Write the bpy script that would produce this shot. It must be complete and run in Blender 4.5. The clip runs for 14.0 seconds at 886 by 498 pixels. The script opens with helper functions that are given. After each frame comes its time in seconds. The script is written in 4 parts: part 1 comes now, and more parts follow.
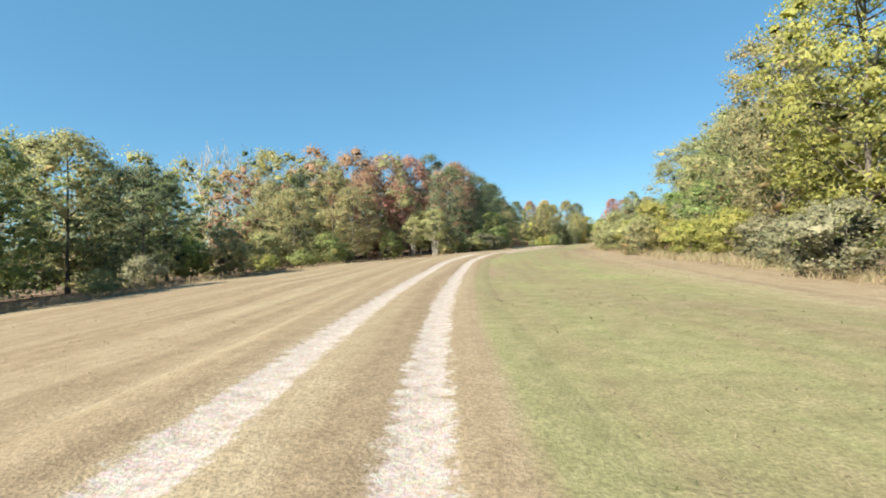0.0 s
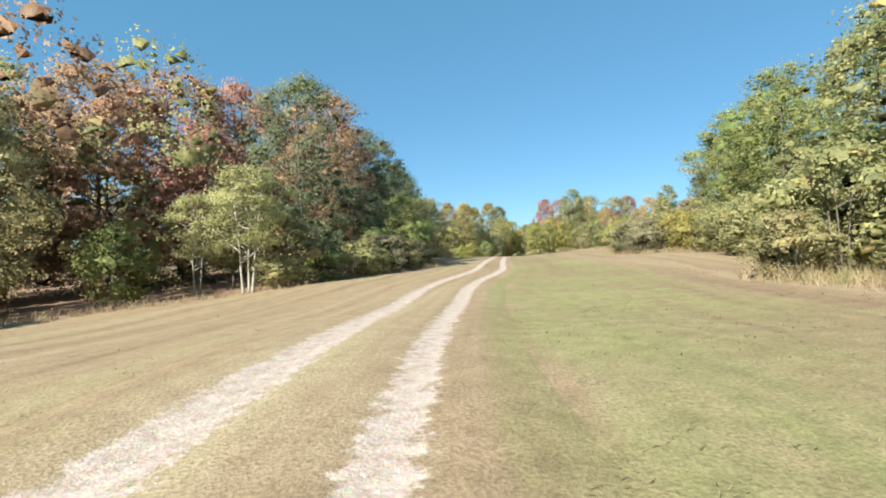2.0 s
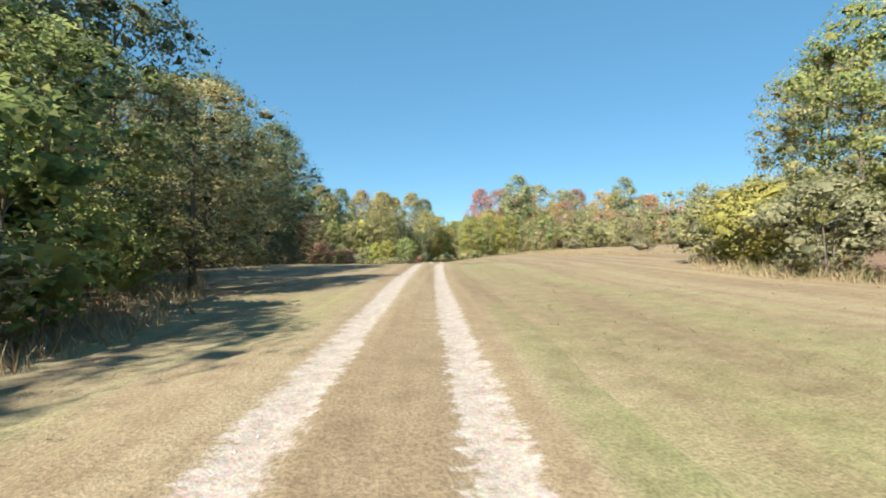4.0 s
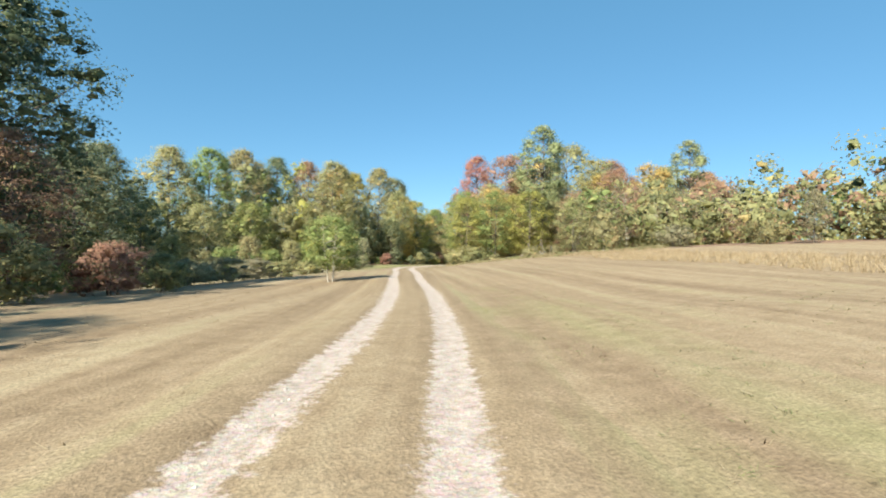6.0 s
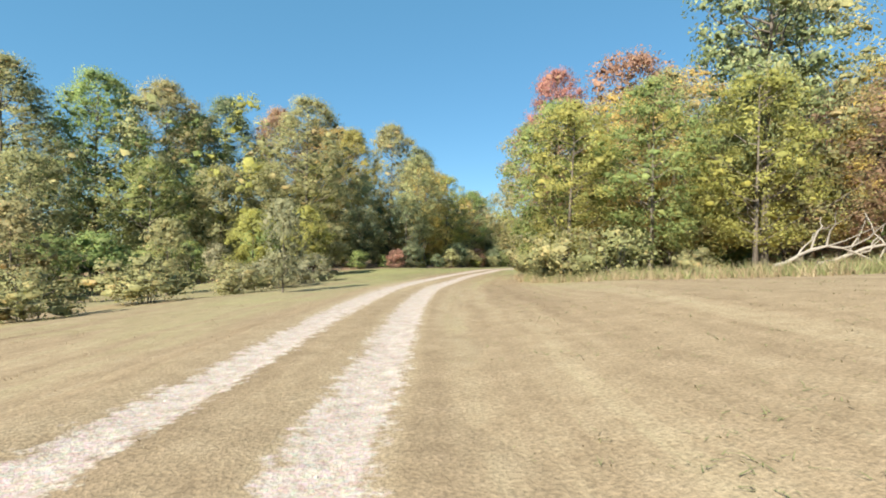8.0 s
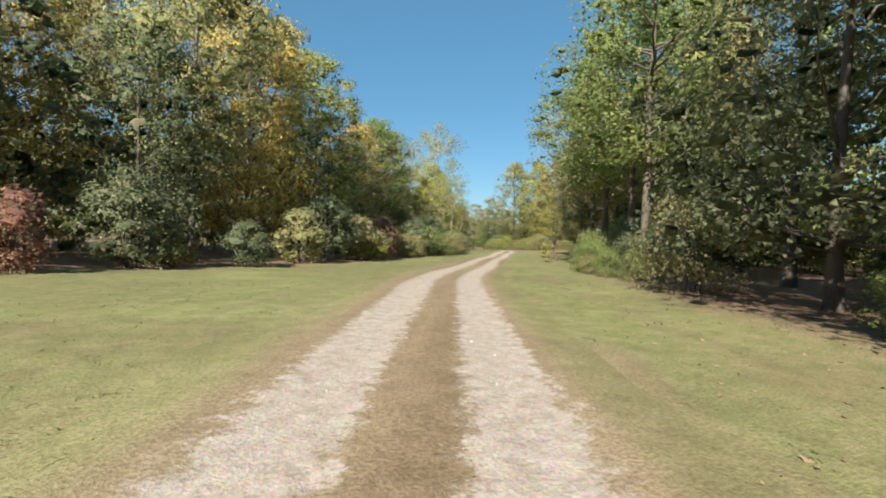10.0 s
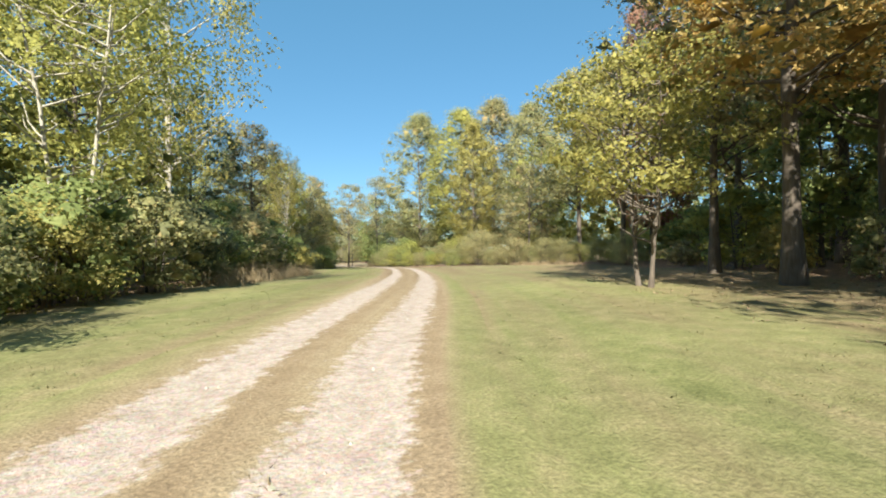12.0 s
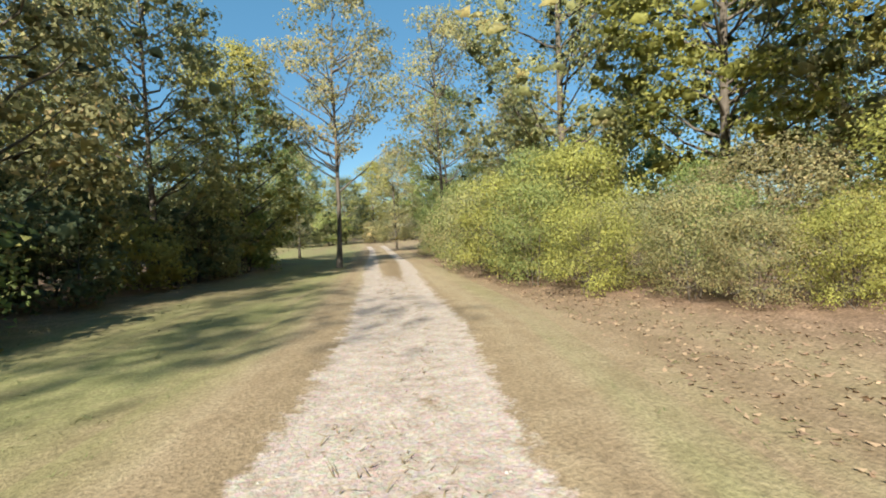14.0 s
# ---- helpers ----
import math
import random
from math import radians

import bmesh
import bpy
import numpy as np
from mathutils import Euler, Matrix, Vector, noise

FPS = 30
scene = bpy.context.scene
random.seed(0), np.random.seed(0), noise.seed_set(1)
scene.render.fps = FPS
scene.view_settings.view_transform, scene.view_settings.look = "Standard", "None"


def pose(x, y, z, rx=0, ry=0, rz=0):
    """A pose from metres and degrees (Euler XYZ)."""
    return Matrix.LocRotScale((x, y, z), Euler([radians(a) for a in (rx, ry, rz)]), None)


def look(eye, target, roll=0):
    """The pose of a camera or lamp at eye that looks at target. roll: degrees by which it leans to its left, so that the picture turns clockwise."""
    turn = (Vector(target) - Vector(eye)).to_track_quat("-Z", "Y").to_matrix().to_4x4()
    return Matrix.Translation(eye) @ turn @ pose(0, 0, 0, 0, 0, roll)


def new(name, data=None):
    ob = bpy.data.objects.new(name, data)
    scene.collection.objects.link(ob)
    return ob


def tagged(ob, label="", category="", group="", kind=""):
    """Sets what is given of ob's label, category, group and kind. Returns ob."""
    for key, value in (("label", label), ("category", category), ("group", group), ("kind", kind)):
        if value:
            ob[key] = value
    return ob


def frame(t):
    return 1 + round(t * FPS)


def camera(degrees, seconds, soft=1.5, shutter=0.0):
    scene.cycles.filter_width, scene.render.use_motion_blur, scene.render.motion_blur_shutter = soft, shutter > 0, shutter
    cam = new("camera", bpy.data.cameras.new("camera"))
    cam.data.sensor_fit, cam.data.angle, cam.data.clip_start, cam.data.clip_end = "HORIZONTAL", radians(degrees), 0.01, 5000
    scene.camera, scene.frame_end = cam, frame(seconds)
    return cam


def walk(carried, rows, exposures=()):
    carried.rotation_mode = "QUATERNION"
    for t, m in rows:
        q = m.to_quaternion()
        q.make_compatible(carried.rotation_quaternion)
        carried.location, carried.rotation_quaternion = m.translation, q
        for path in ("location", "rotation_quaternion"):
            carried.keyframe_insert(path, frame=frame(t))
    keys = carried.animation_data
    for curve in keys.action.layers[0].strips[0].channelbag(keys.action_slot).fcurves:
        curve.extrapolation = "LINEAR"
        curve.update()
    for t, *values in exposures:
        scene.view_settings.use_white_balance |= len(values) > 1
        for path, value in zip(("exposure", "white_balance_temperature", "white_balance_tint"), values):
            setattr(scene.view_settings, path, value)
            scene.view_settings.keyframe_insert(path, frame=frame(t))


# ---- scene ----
cam = camera(85.4, 14.0, soft=1.9)
PATH = [
    (0.0, (0.00, 0.00, 1.40), (0.001, 10.000, 1.430), -0.64),
    (0.5, (0.32, 12.94, 1.47), (0.703, 22.932, 1.595), -0.07),
    (1.0, (1.25, 24.58, 1.73), (2.097, 34.538, 2.056), 0.34),
    (1.5, (2.69, 34.80, 2.02), (4.020, 44.700, 2.392), 0.23),
    (2.0, (4.41, 43.79, 2.26), (6.259, 53.620, 2.453), -1.14),
    (2.5, (6.50, 51.95, 2.42), (8.860, 61.664, 2.574), -1.47),
    (3.0, (9.15, 60.24, 2.51), (11.896, 69.856, 2.659), -0.92),
    (5.5, (26.42, 112.45, 3.75), (30.270, 121.683, 3.864), 0.82),
    (6.0, (30.93, 123.95, 3.73), (34.761, 133.186, 3.795), 0.71),
    (6.5, (35.60, 135.30, 3.50), (39.420, 144.543, 3.623), 0.07),
    (7.0, (39.58, 145.97, 3.37), (43.079, 155.341, 3.482), 0.92),
    (7.5, (42.95, 156.58, 3.36), (46.317, 165.997, 3.486), 0.90),
    (8.0, (46.35, 166.53, 3.28), (49.561, 175.995, 3.310), 1.00),
    (8.2, (47.67, 170.55, 3.30), (50.904, 180.008, 3.392), 0.93),
    (10.5, (77.27, 230.64, 1.97), (82.902, 238.899, 1.628), 1.85),
    (11.0, (88.65, 245.58, 1.66), (94.913, 253.370, 1.480), 0.25),
    (11.5, (99.44, 258.92, 1.31), (105.934, 266.525, 1.244), -1.57),
    (12.0, (109.45, 270.65, 0.95), (115.994, 278.213, 0.973), -0.33),
    (12.5, (119.88, 283.05, 1.04), (126.318, 290.699, 0.967), -0.34),
    (13.0, (128.64, 294.46, 0.82), (134.553, 302.529, 0.751), 0.59),
    (13.5, (136.54, 306.80, 0.65), (142.039, 315.149, 0.510), 0.24),
    (14.0, (143.69, 319.53, 0.24), (148.633, 328.201, -0.321), -2.37),
]
AFTER = [(149.3, 332.0, -0.1), (153.9, 343.0, -0.45), (158.2, 353.5, -0.8), (162.3, 364.0, -1.0), (168.5, 381.0, -1.1), (176.0, 402.0, -1.0)]
walk(cam, [(t, look(eye, target, roll)) for t, eye, target, roll in PATH], [(0.0, 1.36, 6080, 2), (3.0, 1.34, 6080, 2), (8.0, 1.38, 6120, 2), (10.5, 1.0, 6150, 2), (11.0, 1.36, 6130, 2), (11.5, 1.34, 6120, 2), (12.5, 1.4, 6120, 2), (14.0, 1.18, 6150, 2)])

# ---- light ----
SUN_AZ, SUN_EL = -131.0, 36.0          # degrees clockwise from +y, and above the horizon
world = bpy.data.worlds.new("sky")
scene.world = world
world.use_nodes = True
nt = world.node_tree
sky = nt.nodes.new("ShaderNodeTexSky")
sky.sky_type = "NISHITA"
sky.sun_disc = False
sky.sun_elevation = radians(SUN_EL)
sky.sun_rotation = radians(SUN_AZ)
sky.air_density = 1.0
sky.dust_density = 0.05
sky.ozone_density = 4.9
nt.nodes["Background"].inputs["Strength"].default_value = 0.063
haze = nt.nodes.new("ShaderNodeMix")         # a hazy autumn sky: paler overhead, less white at the horizon
haze.data_type = "RGBA"
haze.inputs["Factor"].default_value = 0.45
haze.inputs[7].default_value = (1.05, 2.95, 4.4, 1.0)
nt.links.new(sky.outputs["Color"], haze.inputs[6])
nt.links.new(haze.outputs[2], nt.nodes["Background"].inputs["Color"])
sun = new("sun", bpy.data.lights.new("sun", "SUN"))
sun.data.energy = 5.3
sun.data.angle = radians(0.5)
sun.data.color = (1.0, 0.88, 0.73)
sdir = Vector((math.sin(radians(SUN_AZ)) * math.cos(radians(SUN_EL)), math.cos(radians(SUN_AZ)) * math.cos(radians(SUN_EL)), math.sin(radians(SUN_EL))))
sun.matrix_world = look(sdir * 200, (0, 0, 0))


# ---- materials ----
def mat(name):
    m = bpy.data.materials.new(name)
    m.use_nodes = True
    n = m.node_tree.nodes
    n.clear()
    out = n.new("ShaderNodeOutputMaterial")
    return m, n, m.node_tree.links, out


def ramp(n, stops):
    r = n.new("ShaderNodeValToRGB")
    e = r.color_ramp.elements
    while len(e) < len(stops):
        e.new(0.5)
    for el, (p, c) in zip(e, stops):
        el.position, el.color = p, (*c, 1)
    return r


def noise_tex(n, links, scale, detail=4.0, rough=0.6, vec=None, dist=0.0):
    t = n.new("ShaderNodeTexNoise")
    t.inputs["Scale"].default_value = scale
    t.inputs["Detail"].default_value = detail
    t.inputs["Roughness"].default_value = rough
    t.inputs["Distortion"].default_value = dist
    if vec is not None:
        links.new(vec, t.inputs["Vector"])
    return t


def mix_color(n, links, a, b, fac, mode="MIX"):
    m = n.new("ShaderNodeMix")
    m.data_type = "RGBA"
    m.blend_type = mode
    for sock, v in ((m.inputs[0], fac), (m.inputs[6], a), (m.inputs[7], b)):
        if isinstance(v, (int, float)):
            sock.default_value = v
        elif isinstance(v, tuple):
            sock.default_value = (*v, 1)
        else:
            links.new(v, sock)
    return m.outputs[2]


def math_node(n, links, op, a, b=0.0, clamp=False):
    m = n.new("ShaderNodeMath")
    m.operation = op
    m.use_clamp = clamp
    for sock, v in ((m.inputs[0], a), (m.inputs[1], b)):
        if isinstance(v, (int, float)):
            sock.default_value = v
        else:
            links.new(v, sock)
    return m.outputs[0]


def leaf_material(name, dark, mid, light, accent, share=0.08, sheer=0.58):
    """Leaves: every leaf its own shade, every tree a little lighter or darker."""
    m, n, links, out = mat(name)
    geo = n.new("ShaderNodeNewGeometry")
    info = n.new("ShaderNodeObjectInfo")
    dark, mid, light, accent = (tuple(k * v for k, v in zip((1.36, 1.28, 1.75), c)) for c in (dark, mid, light, accent))
    r = ramp(n, [(0.0, dark), (0.45, mid), (0.9 - share, light), (1.0, accent)])
    links.new(geo.outputs["Random Per Island"], r.inputs[0])
    big = noise_tex(n, links, 0.55, 3.0)
    tc = n.new("ShaderNodeTexCoord")
    links.new(tc.outputs["Object"], big.inputs["Vector"])
    hsv = n.new("ShaderNodeHueSaturation")
    links.new(r.outputs[0], hsv.inputs["Color"])
    links.new(math_node(n, links, "ADD", math_node(n, links, "MULTIPLY", info.outputs["Random"], 0.035), 0.4825), hsv.inputs["Hue"])
    tuft = noise_tex(n, links, 3.2, 4.0, 0.7, tc.outputs["Object"])
    mottle = math_node(n, links, "ADD", math_node(n, links, "MULTIPLY", tuft.outputs[0], 1.3), 0.35)
    links.new(math_node(n, links, "MULTIPLY", mottle, math_node(n, links, "ADD", math_node(n, links, "MULTIPLY", big.outputs[0], 1.1), 0.45)), hsv.inputs["Value"])
    d = n.new("ShaderNodeBsdfPrincipled")
    d.inputs["Roughness"].default_value = 0.6
    d.inputs["Specular IOR Level"].default_value = 0.35
    bp = n.new("ShaderNodeBump")
    bp.inputs["Strength"].default_value = 0.5
    bp.inputs["Distance"].default_value = 0.12
    links.new(tuft.outputs[0], bp.inputs["Height"])
    links.new(bp.outputs[0], d.inputs["Normal"])
    links.new(hsv.outputs[0], d.inputs["Base Color"])
    t = n.new("ShaderNodeBsdfTranslucent")
    links.new(hsv.outputs[0], t.inputs["Color"])
    mx = n.new("ShaderNodeMixShader")
    mx.inputs[0].default_value = sheer
    links.new(d.outputs[0], mx.inputs[1])
    links.new(t.outputs[0], mx.inputs[2])
    links.new(mx.outputs[0], out.inputs[0])
    return m


LEAF = {
    "green": leaf_material("leaf_green", (0.159, 0.211, 0.056), (0.205, 0.262, 0.068), (0.277, 0.331, 0.092), (0.376, 0.353, 0.094)),
    "dark": leaf_material("leaf_dark_green", (0.106, 0.138, 0.058), (0.136, 0.173, 0.071), (0.187, 0.222, 0.086), (0.266, 0.253, 0.107)),
    "olive": leaf_material("leaf_olive", (0.207, 0.221, 0.081), (0.268, 0.276, 0.098), (0.349, 0.345, 0.123), (0.428, 0.346, 0.126)),
    "yellow": leaf_material("leaf_yellow_green", (0.225, 0.23, 0.054), (0.295, 0.298, 0.068), (0.37, 0.36, 0.083), (0.4, 0.37, 0.08)),
    "gold": leaf_material("leaf_gold", (0.351, 0.263, 0.077), (0.468, 0.342, 0.093), (0.523, 0.421, 0.110), (0.398, 0.349, 0.109)),
    "red": leaf_material("leaf_red_brown", (0.25, 0.135, 0.085), (0.35, 0.185, 0.115), (0.45, 0.25, 0.15), (0.33, 0.26, 0.11)),
    "rust": leaf_material("leaf_rust", (0.238, 0.156, 0.081), (0.311, 0.204, 0.104), (0.385, 0.258, 0.125), (0.285, 0.237, 0.098)),
    "pine": leaf_material("leaf_pine", (0.143, 0.182, 0.062), (0.188, 0.229, 0.078), (0.25, 0.29, 0.1), (0.3, 0.3, 0.11), sheer=0.4),
    "grey": leaf_material("leaf_grey_green", (0.19, 0.2, 0.09), (0.25, 0.252, 0.112), (0.318, 0.31, 0.145), (0.36, 0.325, 0.15)),
}


def bark_material(name, a, b):
    m, n, links, out = mat(name)
    tc = n.new("ShaderNodeTexCoord")
    mp = n.new("ShaderNodeMapping")
    mp.inputs["Scale"].default_value = (9, 9, 1.4)
    links.new(tc.outputs["Object"], mp.inputs[0])
    t = noise_tex(n, links, 1.6, 6.0, 0.65, mp.outputs[0])
    blot = noise_tex(n, links, 0.9, 2.0, 0.5, tc.outputs["Object"])
    r = ramp(n, [(0.3, a), (0.7, b)])
    links.new(t.outputs[0], r.inputs[0])
    col = mix_color(n, links, r.outputs[0], tuple(0.6 * v for v in a), math_node(n, links, "MULTIPLY", blot.outputs[0], 0.6))
    d = n.new("ShaderNodeBsdfPrincipled")
    d.inputs["Roughness"].default_value = 0.9
    links.new(col, d.inputs["Base Color"])
    bp = n.new("ShaderNodeBump")
    bp.inputs["Strength"].default_value = 0.6
    bp.inputs["Distance"].default_value = 0.03
    links.new(t.outputs[0], bp.inputs["Height"])
    links.new(bp.outputs[0], d.inputs["Normal"])
    links.new(d.outputs[0], out.inputs[0])
    return m


BARK = bark_material("bark_grey_brown", (0.09, 0.07, 0.055), (0.2, 0.17, 0.14))
BARK_PALE = bark_material("bark_pale", (0.3, 0.27, 0.22), (0.62, 0.58, 0.5))
DEADWOOD = bark_material("dead_wood", (0.2, 0.17, 0.14), (0.38, 0.34, 0.29))


def ground_material():
    """Meadow grass, mown strip, lawn and leaf litter, by the bands laid into the mesh."""
    m, n, links, out = mat("meadow_grass")
    geo = n.new("ShaderNodeNewGeometry")
    pos = geo.outputs["Position"]

    def attr(name):
        a = n.new("ShaderNodeAttribute")
        a.attribute_name = name
        return a.outputs["Fac"]
    green, forest, along, across = attr("green"), attr("forest"), attr("along"), attr("across")
    comb = n.new("ShaderNodeCombineXYZ")
    links.new(math_node(n, links, "MULTIPLY", along, 0.035), comb.inputs[0])
    links.new(across, comb.inputs[1])
    mow = noise_tex(n, links, 0.8, 4.0, 0.65, comb.outputs[0])
    patch = noise_tex(n, links, 0.16, 4.0, 0.6, pos, 0.6)
    tuft = noise_tex(n, links, 2.2, 6.0, 0.7, pos)
    fine = noise_tex(n, links, 26.0, 3.0, 0.7, pos)
    dry = ramp(n, [(0.36, (0.178, 0.128, 0.08)), (0.5, (0.252, 0.19, 0.121)), (0.64, (0.325, 0.265, 0.172))])
    links.new(math_node(n, links, "ADD", math_node(n, links, "MULTIPLY", mow.outputs[0], 0.6), math_node(n, links, "MULTIPLY", tuft.outputs[0], 0.4)), dry.inputs[0])
    lush = ramp(n, [(0.36, (0.118, 0.127, 0.049)), (0.5, (0.183, 0.188, 0.077)), (0.64, (0.257, 0.253, 0.113))])
    links.new(math_node(n, links, "ADD", math_node(n, links, "MULTIPLY", patch.outputs[0], 0.5), math_node(n, links, "MULTIPLY", tuft.outputs[0], 0.5)), lush.inputs[0])
    f = math_node(n, links, "ADD", green, math_node(n, links, "MULTIPLY", math_node(n, links, "SUBTRACT", math_node(n, links, "ADD", math_node(n, links, "MULTIPLY", mow.outputs[0], 0.6), math_node(n, links, "MULTIPLY", patch.outputs[0], 0.4)), 0.5), 3.0), True)
    col = mix_color(n, links, dry.outputs[0], lush.outputs[0], f)
    litter = ramp(n, [(0.38, (0.11, 0.072, 0.05)), (0.5, (0.205, 0.134, 0.095)), (0.64, (0.31, 0.216, 0.15))])
    links.new(math_node(n, links, "ADD", math_node(n, links, "MULTIPLY", tuft.outputs[0], 0.5), math_node(n, links, "MULTIPLY", fine.outputs[0], 0.5)), litter.inputs[0])
    ff = math_node(n, links, "ADD", forest, math_node(n, links, "MULTIPLY", math_node(n, links, "SUBTRACT", tuft.outputs[0], 0.5), 1.2), True)
    col = mix_color(n, links, col, litter.outputs[0], ff)
    sp = ramp(n, [(0.3, (0.55, 0.55, 0.55)), (0.65, (1.25, 1.25, 1.25))])
    links.new(fine.outputs[0], sp.inputs[0])
    col = mix_color(n, links, col, sp.outputs[0], 0.8, "MULTIPLY")
    # pale gravel in the two ruts, with crumbling edges
    worn = attr("worn")
    crumb = noise_tex(n, links, 5.0, 6.0, 0.75, pos)
    edge = math_node(n, links, "ADD", worn, math_node(n, links, "ADD", math_node(n, links, "MULTIPLY", math_node(n, links, "SUBTRACT", crumb.outputs[0], 0.5), 1.5), math_node(n, links, "MULTIPLY", math_node(n, links, "SUBTRACT", mow.outputs[0], 0.5), 1.0)))
    mask = n.new("ShaderNodeMapRange")
    mask.interpolation_type = "SMOOTHSTEP"
    links.new(edge, mask.inputs[0])
    mask.inputs[1].default_value, mask.inputs[2].default_value = 0.32, 0.62
    vor = n.new("ShaderNodeTexVoronoi")
    vor.inputs["Scale"].default_value = 34.0
    links.new(pos, vor.inputs["Vector"])
    grit = ramp(n, [(0.36, (0.25, 0.2, 0.168)), (0.5, (0.365, 0.305, 0.265)), (0.64, (0.47, 0.408, 0.365))])
    links.new(math_node(n, links, "ADD", math_node(n, links, "MULTIPLY", crumb.outputs[0], 0.6), math_node(n, links, "MULTIPLY", fine.outputs[0], 0.4)), grit.inputs[0])
    grit_col = mix_color(n, links, grit.outputs[0], vor.outputs["Color"], 0.1, "OVERLAY")
    col = mix_color(n, links, col, grit_col, mask.outputs[0])
    d = n.new("ShaderNodeBsdfPrincipled")
    d.inputs["Roughness"].default_value = 0.95
    d.inputs["Specular IOR Level"].default_value = 0.15
    links.new(col, d.inputs["Base Color"])
    bp = n.new("ShaderNodeBump")
    bp.inputs["Strength"].default_value = 0.5
    bp.inputs["Distance"].default_value = 0.03
    links.new(math_node(n, links, "ADD", fine.outputs[0], tuft.outputs[0]), bp.inputs["Height"])
    links.new(bp.outputs[0], d.inputs["Normal"])
    links.new(d.outputs[0], out.inputs[0])
    return m


def blade_material(name, a, b, c, sheer=0.12):
    m, n, links, out = mat(name)
    geo = n.new("ShaderNodeNewGeometry")
    r = ramp(n, [(0.0, a), (0.5, b), (1.0, c)])
    links.new(geo.outputs["Random Per Island"], r.inputs[0])
    d = n.new("ShaderNodeBsdfPrincipled")
    d.inputs["Roughness"].default_value = 0.7
    links.new(r.outputs[0], d.inputs["Base Color"])
    t = n.new("ShaderNodeBsdfTranslucent")
    links.new(r.outputs[0], t.inputs["Color"])
    mx = n.new("ShaderNodeMixShader")
    mx.inputs[0].default_value = sheer
    links.new(d.outputs[0], mx.inputs[1])
    links.new(t.outputs[0], mx.inputs[2])
    links.new(mx.outputs[0], out.inputs[0])
    return m


GROUND = ground_material()
STRAW = blade_material("straw", (0.2, 0.145, 0.08), (0.27, 0.205, 0.12), (0.36, 0.29, 0.175))
BLADE = blade_material("grass_blade", (0.12, 0.135, 0.048), (0.175, 0.182, 0.07), (0.25, 0.24, 0.1))
LITTER = blade_material("fallen_leaf", (0.2, 0.13, 0.085), (0.3, 0.2, 0.13), (0.42, 0.3, 0.19), 0.0)
STONE = blade_material("stone", (0.238, 0.204, 0.177), (0.340, 0.306, 0.272), (0.449, 0.422, 0.388), 0.0)

# ---- the lie of the land ----
rng = np.random.default_rng(7)
way = np.array([eye for _, eye, _, _ in PATH])
head = way[1, :2] - way[0, :2]
head /= np.linalg.norm(head)
before = [np.array([*(way[0, :2] - head * d), way[0, 2]]) for d in (90, 60, 30)]
after = [np.array(p) for p in AFTER]
knots = np.array([*before, *way, *after])
fine_k = []
for i in range(1, len(knots) - 2):          # a smooth line through the knots
    p0, p1, p2, p3 = knots[i - 1:i + 3]
    d01, d12, d23 = (max(np.linalg.norm(b - a), 1e-3) ** 0.5 for a, b in ((p0, p1), (p1, p2), (p2, p3)))
    m1 = (p1 - p0) / d01 - (p2 - p0) / (d01 + d12) + (p2 - p1) / d12
    m2 = (p2 - p1) / d12 - (p3 - p1) / (d12 + d23) + (p3 - p2) / d23
    for u in np.linspace(0, 1, 24, endpoint=False):
        h = u * u * (3 - 2 * u)
        fine_k.append(p1 * (1 - h) + p2 * h + d12 * (u * (1 - u) ** 2 * m1 - u * u * (1 - u) * m2))
line = np.array(fine_k)
tang = np.gradient(line[:, :2], axis=0)
tang /= np.linalg.norm(tang, axis=1)[:, None]
side = np.stack([tang[:, 1], -tang[:, 0]], 1)              # to the right of travel
gone = np.concatenate([[0], np.cumsum(np.linalg.norm(np.diff(line[:, :2], axis=0), axis=1))])
gone -= gone[np.argmin(np.linalg.norm(line[:, :2] - way[0, :2], axis=1))]
OFFSET = ((-91, 1.1), (-90, 1.1), (8, 1.1), (26, 1.26), (30, 1.38), (35, 1.51), (42, 1.52), (46, 1.45), (53, 1.64), (57, 1.68), (60, 1.75), (63, 1.8), (67, 1.6), (70, 1.16), (72, 0.9), (76, 0.55), (86, 0.59), (95, 0.48), (101, 0.52), (119, 0.54), (128, 0.64), (137, 0.79), (146, 1), (152, 1.16), (160, 1.25), (165, 1.26), (167, 1.26), (176, 1.53), (180, 1.78), (187, 2.46), (193, 2.93), (197, 3.13), (205, 2.85), (216, 2.31), (228, 1.64), (240, 1.04), (257, 0.77), (266, 0.87), (272, 0.92), (279, 1.02), (295, 1.41), (303, 1.54), (310, 1.3), (317, 1.19), (322, 1.21), (327, 1.05), (338, 0.68), (341, 0.64), (350, 0.55), (356, 0.37), (364, 0.02), (368, 0.07), (376, 0.2), (440, 0.4), (445, 0.4))
line[:, :2] -= side * np.interp(gone, *zip(*OFFSET))[:, None]      # from the car's line to the middle of the two ruts
kern = np.hanning(31)
kern /= kern.sum()
line[:, 2] = np.convolve(np.pad(line[:, 2], 15, mode="edge"), kern, mode="valid") - 1.48
line[:, 2] += 0.08 * np.exp(-((gone - 48) / 6) ** 2) - 0.14 * np.exp(-((gone - 63) / 8) ** 2)      # a small crest, and the dip behind it
run = np.concatenate([[0], np.cumsum(np.linalg.norm(np.diff(line[:, :2], axis=0), axis=1))])
start = np.argmin(np.linalg.norm(line[:, :2] - way[0, :2], axis=1))
run -= run[start]


